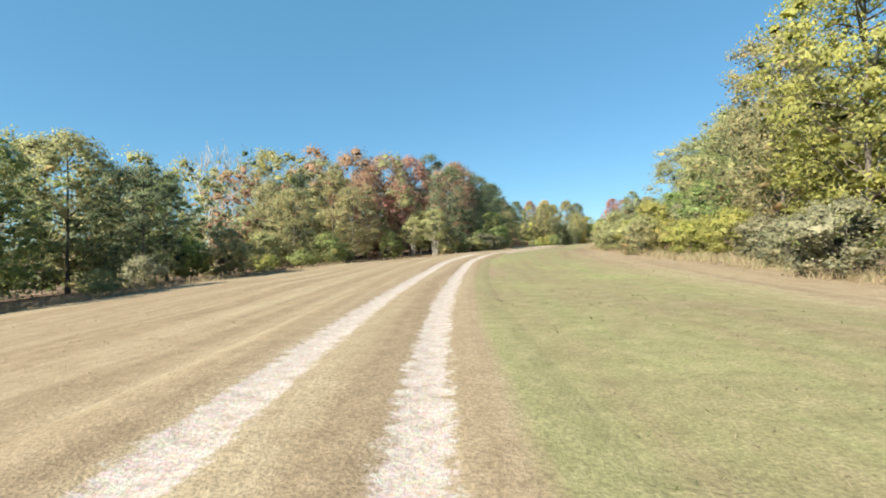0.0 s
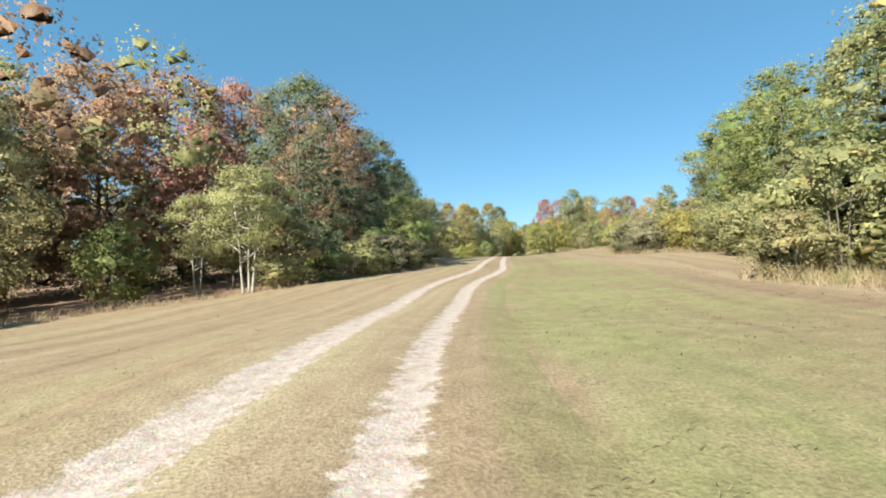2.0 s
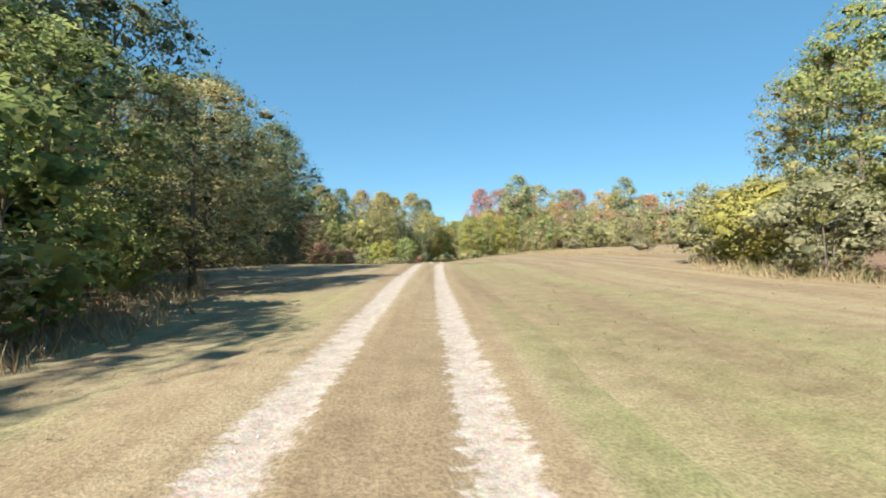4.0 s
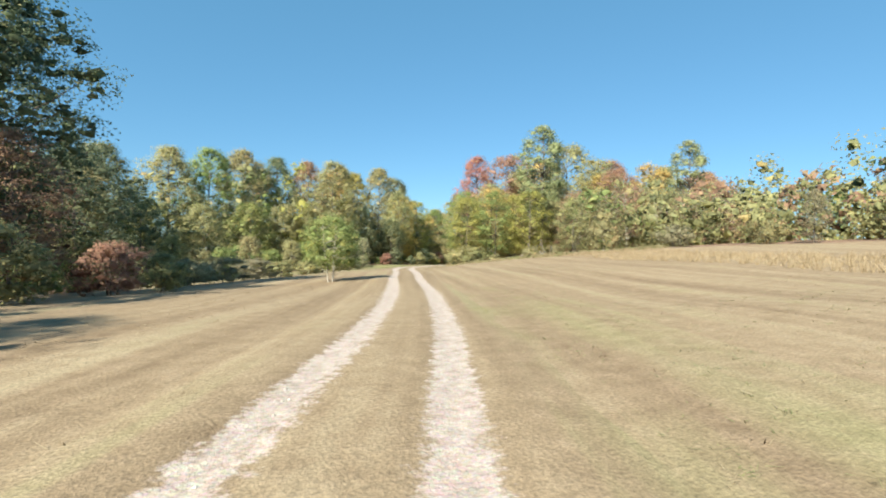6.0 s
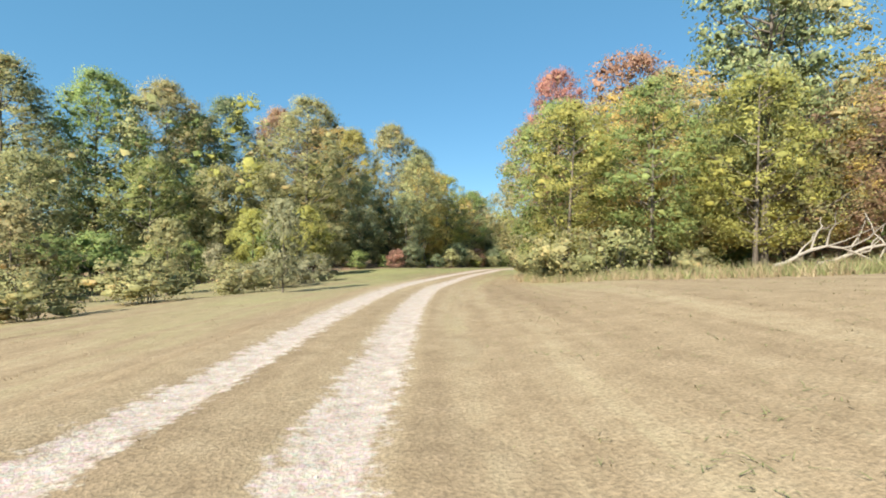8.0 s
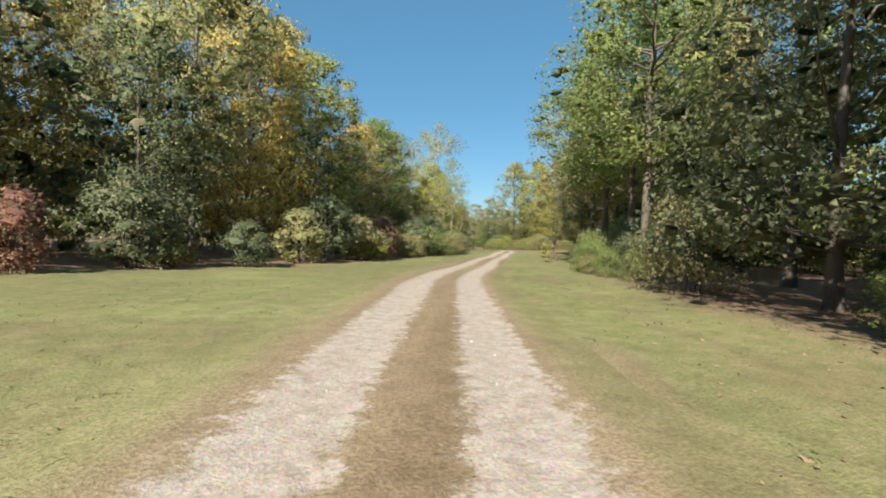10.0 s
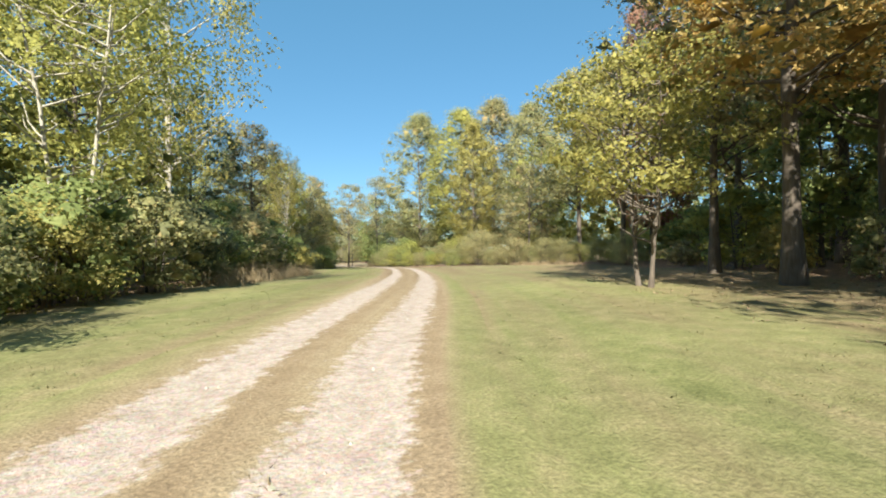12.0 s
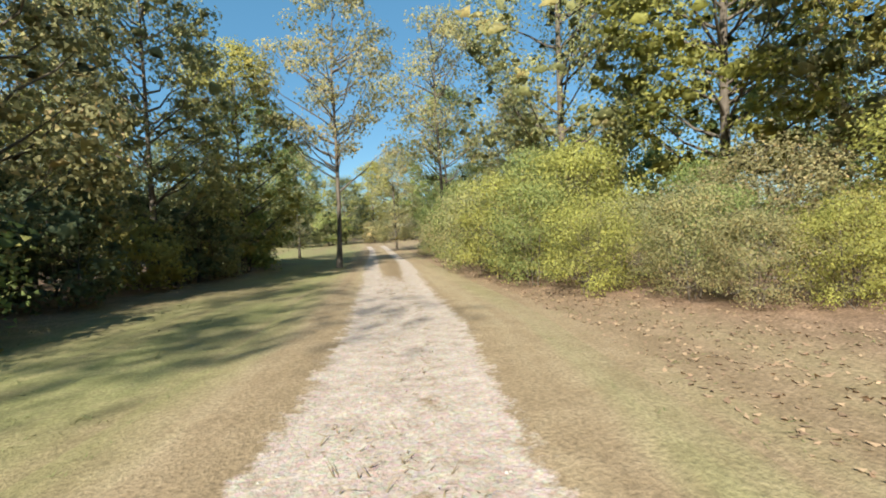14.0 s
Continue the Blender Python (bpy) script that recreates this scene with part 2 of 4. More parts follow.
def table(text):
    rows = [tuple(float(v) for v in r.split(":")) for r in text.split()]
    return np.array([r[0] for r in rows]), np.array([r[1] for r in rows])


EDGE_L = table("-90:-24 -20:-22 0:-21 21:-21 40:-20.5 54:-18 60:-20 65:-16 70:-11 77:-10 84:-6.8 92:-6.5 104:-12 113.5:-16 125:-18 132:-19 141:-19 152.6:-20 160:-27 167.3:-33 187.1:-36 205:-33 219:-29 230.9:-24 241.8:-16 251:-10.5 257:-8 297.2:-8 322.5:-9 342.4:-9.5 357.5:-7.8 369:-6.8 379.7:-6 389.7:-6.5 396:-14 404:-22 428:-26")
EDGE_R = table("-90:16 -20:16 0:16.5 26.3:15.5 50:14.5 62:12.8 67:15.5 72:17.5 80:19.5 86:20 92:16.5 100:14 108:17 116:26 125:38 138:47 150:51 160:49 168:40 176:27 183:17 191.1:13.5 203:7 234.9:6.5 258.7:8 283:9 295.2:11 305.4:15 329.4:15 341.4:13 351.5:10.5 356:8.5 359:6 363:4.2 368:2.9 372:2.6 387.7:3.2 428:10")
RISE_R = table("-90:0.01 0:0.015 42:0.03 62:0.035 85.5:0.05 105:0.06 128.3:0.065 157.5:0.1 183.2:0.13 203:0.08 231.9:0.02 297.2:0.03 332.4:0.04 367.6:0.02 428:0.0")
RISE_L = table("-90:-0.06 0:-0.075 45:-0.075 66:-0.065 80:-0.04 96.7:-0.02 130:-0.01 150:-0.02 162:-0.06 175:-0.09 205:-0.09 220:-0.07 235:-0.03 246.8:0.0 428:0.0")
GREEN_R = table("-90:0.5 0:0.75 63.2:0.75 100:0.55 118.7:0.45 147.7:0.3 177.2:-0.2 207:0.3 241.8:1.0 307.4:0.9 337.4:0.6 367.6:0.2 428:0.2")
GREEN_L = table("-90:-0.2 0:-0.3 96.7:0.1 128.3:-0.3 177.2:0.0 207:0.5 241.8:0.9 307.4:0.9 428:0.6")


def locate(x, y):
    """Distance along the track and to its right, for arrays of places."""
    x, y = np.asarray(x, float).ravel(), np.asarray(y, float).ravel()
    s, u, z = np.empty_like(x), np.empty_like(x), np.empty_like(x)
    for a in range(0, len(x), 4000):
        b = slice(a, a + 4000)
        d2 = (x[b, None] - line[None, ::2, 0]) ** 2 + (y[b, None] - line[None, ::2, 1]) ** 2
        w = np.argmin(d2, 1) * 2
        dx, dy = x[b] - line[w, 0], y[b] - line[w, 1]
        fwd = dx * tang[w, 0] + dy * tang[w, 1]
        u[b] = dx * side[w, 0] + dy * side[w, 1]
        s[b] = run[w] + np.clip(fwd, -6, 6)
        z[b] = np.interp(s[b], run, line[:, 2])
    return s, u, z


def height(x, y):
    s, u, z = locate(x, y)
    r = np.maximum(u - 2.0, 0)
    r = np.where(r < 40, r - r * r / 160, 30 + 20 * np.tanh((r - 40) * 0.5 / 20) * 0.5)
    l = np.minimum(np.maximum(-u - 2.0, 0), 60)
    x, y = np.ravel(x), np.ravel(y)
    bumps = 0.1 * np.sin(x * 0.23 + 1) * np.sin(y * 0.19) + 0.05 * np.sin(x * 0.61) * np.sin(y * 0.53 + 2)
    bumps *= np.clip((np.abs(u) - 1.5) / 5, 0, 1)
    return z + r * np.interp(s, *RISE_R) + l * np.interp(s, *RISE_L) + bumps


def smooth_step(v):
    v = np.clip(v, 0, 1)
    return v * v * (3 - 2 * v)


def mesh_from(name, verts, faces, material, smooth=False, normals=None):
    """A mesh from arrays; faces all of one size."""
    verts, faces = np.asarray(verts, np.float32), np.asarray(faces, np.int32)
    k = faces.shape[1]
    me = bpy.data.meshes.new(name)
    me.vertices.add(len(verts))
    me.vertices.foreach_set("co", verts.ravel())
    me.loops.add(faces.size)
    me.loops.foreach_set("vertex_index", faces.ravel())
    me.polygons.add(len(faces))
    me.polygons.foreach_set("loop_start", np.arange(0, faces.size, k, dtype=np.int32))
    me.polygons.foreach_set("use_smooth", np.full(len(faces), smooth))
    me.update(calc_edges=True)
    if normals is not None:
        me.normals_split_custom_set_from_vertices(np.asarray(normals, np.float32))
    me.materials.append(material)
    return me


def grid_faces(rows, cols):
    a = (np.arange(rows - 1)[:, None] * cols + np.arange(cols - 1)[None, :]).ravel()
    return np.stack([a, a + 1, a + cols + 1, a + cols], 1)


def make_ground():
    x0, x1, y0, y1 = line[:, 0].min() - 70, line[:, 0].max() + 75, -80, line[:, 1].max() + 20
    gx = np.concatenate([[-2500, -1200, -600, -300, -160], np.arange(x0, x1, 2.0), [x1 + 60, x1 + 160, x1 + 400, x1 + 1000, 2600]])
    gy = np.concatenate([[-2500, -1200, -600, -300, -160], np.arange(y0, y1, 2.0), [y1 + 60, y1 + 160, y1 + 400, y1 + 1000, 2800]])
    X, Y = np.meshgrid(gx, gy)
    s, u, _ = locate(X, Y)
    z = height(X, Y)
    me = mesh_from("ground", np.stack([X.ravel(), Y.ravel(), z], 1), grid_faces(len(gy), len(gx)), GROUND, True)
    el, er = np.interp(s, *EDGE_L), np.interp(s, *EDGE_R)
    strip = np.interp(s, [0, 70, 110, 150, 200, 235], [8.0, 7.5, 4.5, 4.0, 9.0, 14.0])
    right = np.interp(s, *GREEN_R) * smooth_step((strip + 3 - u) / 3.0) * smooth_step((u - 1.2) / 0.8) - 0.15
    left = np.interp(s, *GREEN_L) * smooth_step((-u - 1.6) / 1.0)
    green = np.where(u > 0, right, left) - 0.35 * (np.abs(u) < 1.8)
    forest = np.maximum(smooth_step((u - er + 1.5) / 3.0), smooth_step((el + 1.5 - u) / 3.0))
    forest = np.maximum(forest, 0.55 * smooth_step((u - 7.5) / 3) * smooth_step((s - 303) / 6) * smooth_step((338 - s) / 6))
    for name, v in (("green", green), ("forest", forest), ("along", s), ("across", u), ("worn", 0 * u - 2)):
        me.attributes.new(name, "FLOAT", "POINT").data.foreach_set("value", np.asarray(v, np.float32))
    return tagged(new("ground", me), "rolling meadow of mown dry and green grass", "ground", kind="structure")


def make_track():
    """The farm track: two gravel ruts with a grassy ridge between them, in one strip."""
    ss = np.arange(-40, run[-1] - 2, 0.5)
    us = np.concatenate([[-2.6, -2.2, -1.8], np.linspace(-1.5, 1.5, 21), [1.8, 2.2, 2.6]])
    cx, cy = np.interp(ss, run, line[:, 0]), np.interp(ss, run, line[:, 1])
    tx, ty = np.gradient(cx), np.gradient(cy)
    ln = np.hypot(tx, ty)
    nx, ny = ty / ln, -tx / ln
    S, U = np.meshgrid(ss, us, indexing="ij")
    X, Y = cx[:, None] + nx[:, None] * U, cy[:, None] + ny[:, None] * U
    drift = 0.05 * np.sin(S * 0.21) + 0.05 * np.sin(S * 0.063 + 1)
    half = np.interp(S, [0, 108, 172, 202, 235, 292, 332, 352, 358, 374], [0.24, 0.24, 0.29, 0.35, 0.4, 0.37, 0.31, 0.31, 0.27, 0.27])
    off = np.abs(np.abs(U + drift) - np.interp(S, [352, 360, 374, 384], [0.88, 0.62, 0.62, 0.88]))
    worn = 1.0 - off / (2 * half) + np.interp(S, [-40, 158, 208, 243, 317, 337, 440], [0, 0, 0.0, 0.08, 0.04, 0.0, 0.1])
    worn = np.maximum(worn, (0.95 - np.abs(U)) * smooth_step((S - 356) / 5) * smooth_step((378 - S) / 6))
    rim = np.clip((2.6 - np.abs(U)) / 0.8, 0, 1)
    Z = height(X, Y).reshape(X.shape) + 0.05 * rim - 0.035 * np.clip(worn, 0, 1) - 0.03 * (rim <= 0)
    me = mesh_from("road", np.stack([X, Y, Z], 2).reshape(-1, 3), grid_faces(len(ss), len(us))[:, ::-1], GROUND, True)
    dry = np.where(np.abs(U) < 1.8, -0.3, 0.0)
    gr = np.where(U > 0, np.interp(S, *GREEN_R) * smooth_step((U - 1.2) / 0.8) - 0.15, np.interp(S, *GREEN_L) * smooth_step((-U - 1.6) / 1.0))
    for name, v in (("green", gr + dry), ("forest", 0 * U), ("along", S), ("across", U), ("worn", worn)):
        me.attributes.new(name, "FLOAT", "POINT").data.foreach_set("value", np.asarray(v, np.float32).ravel())
    return tagged(new("road", me), "two pale gravel ruts with a dry grass ridge between", "road", kind="structure")


make_ground()
make_track()


# ---- trees ----
def tube(path, radii, sides=6):
    """Vertices and quads of a tapered tube along a path."""
    path = np.asarray(path, float)
    n = len(path)
    t = np.gradient(path, axis=0)
    t /= np.linalg.norm(t, axis=1)[:, None] + 1e-9
    ref = np.where(np.abs(t[:, 2:3]) > 0.9, [[1.0, 0, 0]], [[0, 0, 1.0]])
    a = np.cross(t, ref)
    a /= np.linalg.norm(a, axis=1)[:, None] + 1e-9
    b = np.cross(t, a)
    ang = np.arange(sides) / sides * 2 * np.pi
    ring = a[:, None] * np.cos(ang)[None, :, None] + b[:, None] * np.sin(ang)[None, :, None]
    V = (path[:, None] + ring * np.asarray(radii)[:, None, None]).reshape(-1, 3)
    i, j = np.meshgrid(np.arange(n - 1), np.arange(sides), indexing="ij")
    i, j = i.ravel(), j.ravel()
    k = (j + 1) % sides
    F = np.stack([i * sides + j, i * sides + k, (i + 1) * sides + k, (i + 1) * sides + j], 1)
    return V, F


def join(pieces):
    V, F, off = [], [], 0
    for v, f in pieces:
        V.append(v)
        F.append(f + off)
        off += len(v)
    return np.concatenate(V), np.concatenate(F)


def boughs(r, centres, radii, flat):
    """A lumpy core of dense foliage in each clump, with its outward normals."""
    g = (1 + math.sqrt(5)) / 2
    ico = np.array([(-1, g, 0), (1, g, 0), (-1, -g, 0), (1, -g, 0), (0, -1, g), (0, 1, g), (0, -1, -g), (0, 1, -g), (g, 0, -1), (g, 0, 1), (-g, 0, -1), (-g, 0, 1)]) / math.hypot(1, g)
    tri = np.array([(0, 11, 5), (0, 5, 1), (0, 1, 7), (0, 7, 10), (0, 10, 11), (1, 5, 9), (5, 11, 4), (11, 10, 2), (10, 7, 6), (7, 1, 8), (3, 9, 4), (3, 4, 2), (3, 2, 6), (3, 6, 8), (3, 8, 9), (4, 9, 5), (2, 4, 11), (6, 2, 10), (8, 6, 7), (9, 8, 1)])
    n = len(centres)
    a = r.random(n) * 6.283
    ca, sa = np.cos(a)[:, None], np.sin(a)[:, None]
    d = np.stack([ico[None, :, 0] * ca - ico[None, :, 1] * sa, ico[None, :, 0] * sa + ico[None, :, 1] * ca, np.repeat(ico[None, :, 2], n, 0)], 2)
    V = centres[:, None] + d * radii[:, None, None] * (0.2 + 1.05 * r.random((n, 12, 1)) ** 1.3) * np.array([1, 1, flat])
    return V.reshape(-1, 3), (tri[None] + 12 * np.arange(n)[:, None, None]).reshape(-1, 3), d.reshape(-1, 3)


def leaves(r, centres, radii, per, size, flat=0.75, up=0.5, kite=False, hull=0.4):
    """Kite-shaped leaves, gathered in clumps round the given centres."""
    n = len(centres) * per
    c = np.repeat(centres, per, 0)
    rad = np.repeat(radii, per)[:, None]
    d = r.normal(size=(n, 3))
    d /= np.linalg.norm(d, axis=1)[:, None]
    d *= (r.random((n, 1)) ** hull)
    p = c + d * rad * np.array([1, 1, flat])
    nrm = d + np.array([0, 0, up]) + r.normal(0, 0.55, (n, 3))
    nrm /= np.linalg.norm(nrm, axis=1)[:, None]
    a = np.cross(nrm, r.normal(size=(n, 3)))
    a /= np.linalg.norm(a, axis=1)[:, None]
    b = np.cross(nrm, a)
    s = (size * (0.6 + 0.8 * r.random((n, 1))))
    bend = nrm * s * 0.18
    if not kite:
        V = np.stack([p - a * s * 0.6 - b * s * 0.3, p + b * s * 0.6 - bend, p + a * s * 0.7 - b * s * 0.15], 1).reshape(-1, 3)
        return V, np.arange(3 * n).reshape(-1, 3)
    V = np.stack([p - a * s * 0.6, p + b * s * 0.36 - bend, p + a * s * 0.65, p - b * s * 0.36 - bend], 1).reshape(-1, 3)
    return V, np.arange(4 * n).reshape(-1, 4)


def soft_normals(V, F, centres, middle):
    """Turns each leaf's face outward, and gives normals swayed towards the outside of clump and crown."""
    k = F.shape[1]
    p = V.reshape(-1, k, 3)
    m = p.mean(1)
    n = np.cross(p[:, 1] - p[:, 0], p[:, 2] - p[:, 0])
    n /= np.linalg.norm(n, axis=1)[:, None] + 1e-9
    c = np.repeat(centres, len(m) // len(centres), 0)
    a, b = m - c, m - middle
    a /= np.linalg.norm(a, axis=1)[:, None] + 1e-9
    b /= np.linalg.norm(b, axis=1)[:, None] + 1e-9
    out = 0.8 * a + 0.9 * b + np.array([0, 0, 0.35])
    back = (n * out).sum(1) < 0
    n[back] *= -1
    p[back] = p[back][:, ::-1]
    V[:] = p.reshape(-1, 3)
    n = n + out
    n /= np.linalg.norm(n, axis=1)[:, None] + 1e-9
    return np.repeat(n, k, 0)


def clump_centres(r, n, rx, z0, z1, shape):
    """Places of leaf clumps in a crown from z0 to z1 of radius rx."""
    out = []
    while len(out) < n:
        f = r.random()
        w = {"round": math.sqrt(max(0.0, 1 - (2 * f - 0.85) ** 2 / 1.35)), "oval": math.sin(math.pi * (0.12 + 0.86 * f)) ** 0.7, "cone": 1.02 - 0.92 * f, "vase": 0.35 + 0.75 * math.sin(math.pi * (0.05 + 0.62 * f)) * (1 if f < 0.8 else (1.15 - f) / 0.35)}[shape]
        a = r.random() * 2 * math.pi
        lump = 1 + 0.22 * math.sin(3 * a + 7 * f) + 0.15 * math.sin(5 * a + 1.7 - 4 * f)
        q = rx * w * lump * (0.35 + 0.65 * r.random() ** 0.45)
        out.append((q * math.cos(a), q * math.sin(a), z0 + (z1 - z0) * f))
    return np.array(out)


def make_tree(seed, tall, rx, base, shape, clumps, per, size, clump_r, bark, stems=1, lean=0.03, flat=0.75, limbs=14, girth=None, kite=False, core=0.8):
    """The meshes of a tree: trunk with limbs, and a crown of clumps of single leaves."""
    r = np.random.default_rng(seed)
    centres = clump_centres(r, clumps, rx - clump_r * 0.6, base + clump_r * 0.5, tall - clump_r * 0.7, shape)
    middle = np.array([0, 0, base * 0.4 + tall * 0.45])
    radii = clump_r * (0.65 + 0.6 * r.random(clumps))
    V, F = leaves(r, centres, radii, per, size, flat, kite=kite, hull=0.3 if core else 0.4)
    nrm = soft_normals(V, F, centres, middle)
    if kite:
        F = np.concatenate([F[:, [0, 1, 2]], F[:, [0, 2, 3]]])
    if core:
        cv, cf, cn = boughs(r, centres, radii * core, flat)
        away = cv - middle
        cn = 0.5 * cn + 1.2 * away / (np.linalg.norm(away, axis=1)[:, None] + 1e-9) + np.array([0, 0, 0.25])
        F = np.concatenate([F, cf + len(V)])
        V, nrm = np.concatenate([V, cv]), np.concatenate([nrm, cn / np.linalg.norm(cn, axis=1)[:, None]])
    crown = mesh_from("crown", V, F, LEAF["green"], True, nrm)
    pieces = []
    girth = girth or tall * 0.0115
    tops = []
    for k in range(stems):
        a = k * 2.4 + r.random()
        spread = 0 if stems == 1 else 0.09
        n = 9 if stems < 3 else 5
        f = np.linspace(0, 1, n)
        bow = np.cumsum(r.normal(0, lean * 0.4, (n, 2)), 0) * tall / n * 2
        bow -= bow[0]
        p = np.stack([(0.25 if stems > 1 else 0) * math.cos(a) + f * tall * spread * math.cos(a) + bow[:, 0], (0.25 if stems > 1 else 0) * math.sin(a) + f * tall * spread * math.sin(a) + bow[:, 1], f * tall * 0.9 - 0.3], 1)
        rad = girth * (1 - 0.85 * f) / math.sqrt(stems)
        rad[0] *= 1.5
        pieces.append(tube(p, rad, 7 if stems < 3 else 5))
        tops.append(p)
    for c in centres[:: max(1, clumps // limbs)]:
        p = tops[r.integers(stems)]
        z = max(c[2] - np.hypot(c[0], c[1]) * 0.75, tall * 0.12)
        o = np.array([np.interp(z, p[:, 2], p[:, k]) for k in range(3)])
        f = np.linspace(0, 1, 5)[:, None]
        q = o + (c - o) * f + np.array([0, 0, 1]) * (-(f - f * f) * np.linalg.norm(c - o) * 0.22)
        q[1:-1] += r.normal(0, 0.1, (3, 3))
        pieces.append(tube(q, girth * 0.34 * (1 - 0.8 * f[:, 0]), 4))
    V, F = join(pieces)
    return mesh_from("trunk", V, F, bark, True), crown


def bare_branches(seed, tall, bark):
    """A leafless tree: a trunk that forks again and again."""
    r = np.random.default_rng(seed)
    pieces = []

    def grow(o, d, length, rad, level):
        f = np.linspace(0, 1, 5)[:, None]
        q = o + d * length * f + np.cumsum(r.normal(0, 0.02 * length, (5, 3)), 0) * (f > 0)
        pieces.append(tube(q, rad * (1 - 0.5 * f[:, 0]), 4 if level else 6))
        if level < 4:
            for _ in range(3 if level else 5):
                nd = d + r.normal(0, 0.32, 3) + np.array([0, 0, 0.15])
                grow(q[r.integers(2, 5)], nd / np.linalg.norm(nd), length * (0.55 + 0.2 * r.random()), rad * 0.62, level + 1)
    grow(np.array([0, 0, -0.3]), np.array([0, 0, 1.0]), tall * 0.42, tall * 0.012, 0)
    V, F = join(pieces)
    return mesh_from("trunk", V, F, bark, True)


KINDS = {
    "oak": [make_tree(11 + i, 18, 5.8, 1.4, "round", 180, 66, 0.18, 1.35, BARK, flat=0.65, core=0.36) for i in range(3)],
    "maple": [make_tree(21 + i, 18, 5.0, 1.0, "oval", 165, 66, 0.18, 1.3, BARK, flat=0.65, core=0.36) for i in range(3)],
    "tall": [make_tree(31 + i, 20, 4.6, 5.0, "oval", 155, 66, 0.18, 1.3, BARK, flat=0.65, core=0.36) for i in range(2)],
    "airy": [make_tree(41 + i, 18, 4.4, 4.0, "vase", 110, 90, 0.14, 1.15, BARK_PALE, stems=2, limbs=40, girth=0.15, core=0) for i in range(2)],
    "pine": [make_tree(51 + i, 20, 4.2, 5.0, "round", 150, 90, 0.17, 1.25, BARK, flat=0.5, limbs=40, core=0.4) for i in range(2)],
    "sapling": [make_tree(61 + i, 7, 2.4, 1.0, "round", 80, 64, 0.13, 0.75, BARK, limbs=20, girth=0.09, core=0.45) for i in range(2)],
    "near": [make_tree(71 + i, 17, 5.0, 1.2, "round", 230, 84, 0.15, 1.15, BARK, limbs=44, flat=0.6, core=0.35) for i in range(2)],
    "close": [make_tree(101 + i, 18, 5.4, 1.4, "round", 180, 84, 0.145, 1.3, BARK, limbs=30, flat=0.6, core=0.33) for i in range(3)],
    "high": [make_tree(121 + i, 20, 5.0, 6.0, "oval", 160, 84, 0.15, 1.25, BARK, limbs=40, flat=0.55, core=0.3) for i in range(2)],
    "grand": [make_tree(151 + i, 29, 7.6, 3.0, "oval", 420, 84, 0.165, 1.6, BARK, limbs=60, girth=0.3, flat=0.6, core=0.36) for i in range(2)],
    "verge": [make_tree(111 + i, 8.5, 3.2, 2.5, "round", 105, 80, 0.115, 0.85, BARK, stems=2, lean=0.06, flat=0.42, limbs=40, girth=0.11, kite=True, core=0) for i in range(2)],
    "shrub": [make_tree(81 + i, 3.2, 2.0, 0.05, "round", 42, 64, 0.11, 0.7, BARK, stems=4, limbs=7, girth=0.06, core=0.5) for i in range(3)],
    "thicket": [make_tree(91 + i, 5.5, 2.6, 0.1, "round", 56, 66, 0.15, 0.95, BARK, stems=3, limbs=8, girth=0.09, core=0.5) for i in range(3)],
    "bramble": [make_tree(141 + i, 5.0, 2.8, 0.05, "round", 66, 84, 0.11, 0.94, BARK, stems=4, limbs=24, girth=0.06, core=0) for i in range(2)],
    "tangle": [make_tree(161 + i, 5.0, 2.8, 0.05, "round", 90, 140, 0.072, 0.95, BARK, stems=4, limbs=40, girth=0.05, flat=0.55, core=0) for i in range(2)],
    "lone": [make_tree(171, 7, 2.5, 1.3, "round", 100, 105, 0.105, 0.78, BARK_PALE, stems=3, limbs=45, girth=0.08, core=0.35)],
    "slim": [make_tree(181 + i, 15, 4.2, 5.5, "round", 90, 95, 0.13, 1.05, BARK, lean=0.06, flat=0.5, limbs=45, girth=0.15, core=0) for i in range(2)],
    "locust": [make_tree(96, 8.5, 2.8, 2.6, "round", 62, 110, 0.125, 0.85, BARK_PALE, stems=3, flat=0.45, limbs=30, girth=0.13, core=0)],
}
STOCK = {"lone": 7, "slim": 15, "tangle": 5.0, "grand": 29, "bramble": 5.0, "high": 20, "verge": 8.5, "close": 18, "oak": 18, "maple": 18, "tall": 20, "airy": 18, "pine": 20, "sapling": 7, "near": 17, "shrub": 3.2, "thicket": 5.5, "locust": 8.5}
WORDS = {"green": "green", "dark": "dark green", "olive": "olive green", "yellow": "yellow-green", "gold": "golden autumn", "red": "red-brown autumn", "rust": "rusty autumn", "pine": "dull green", "grey": "grey-green"}
SORT = {"lone": "small open-grown tree", "slim": "slim grey-stemmed tree with an open crown", "tangle": "tangled bush with tiny leaves", "grand": "tall full-crowned tree at the wood's edge", "bramble": "arching fine-leaved bush", "high": "tall bare-trunked forest tree", "verge": "slender young tree on the verge", "close": "leafy deciduous tree at the wood's edge", "oak": "broad deciduous tree", "maple": "oval deciduous tree", "tall": "tall forest tree", "airy": "open two-stemmed tree", "pine": "pine tree with layered boughs", "sapling": "young tree", "near": "dense roadside tree", "shrub": "low bushy shrub", "thicket": "overgrown thicket bush", "locust": "slender many-stemmed tree"}
planted = []


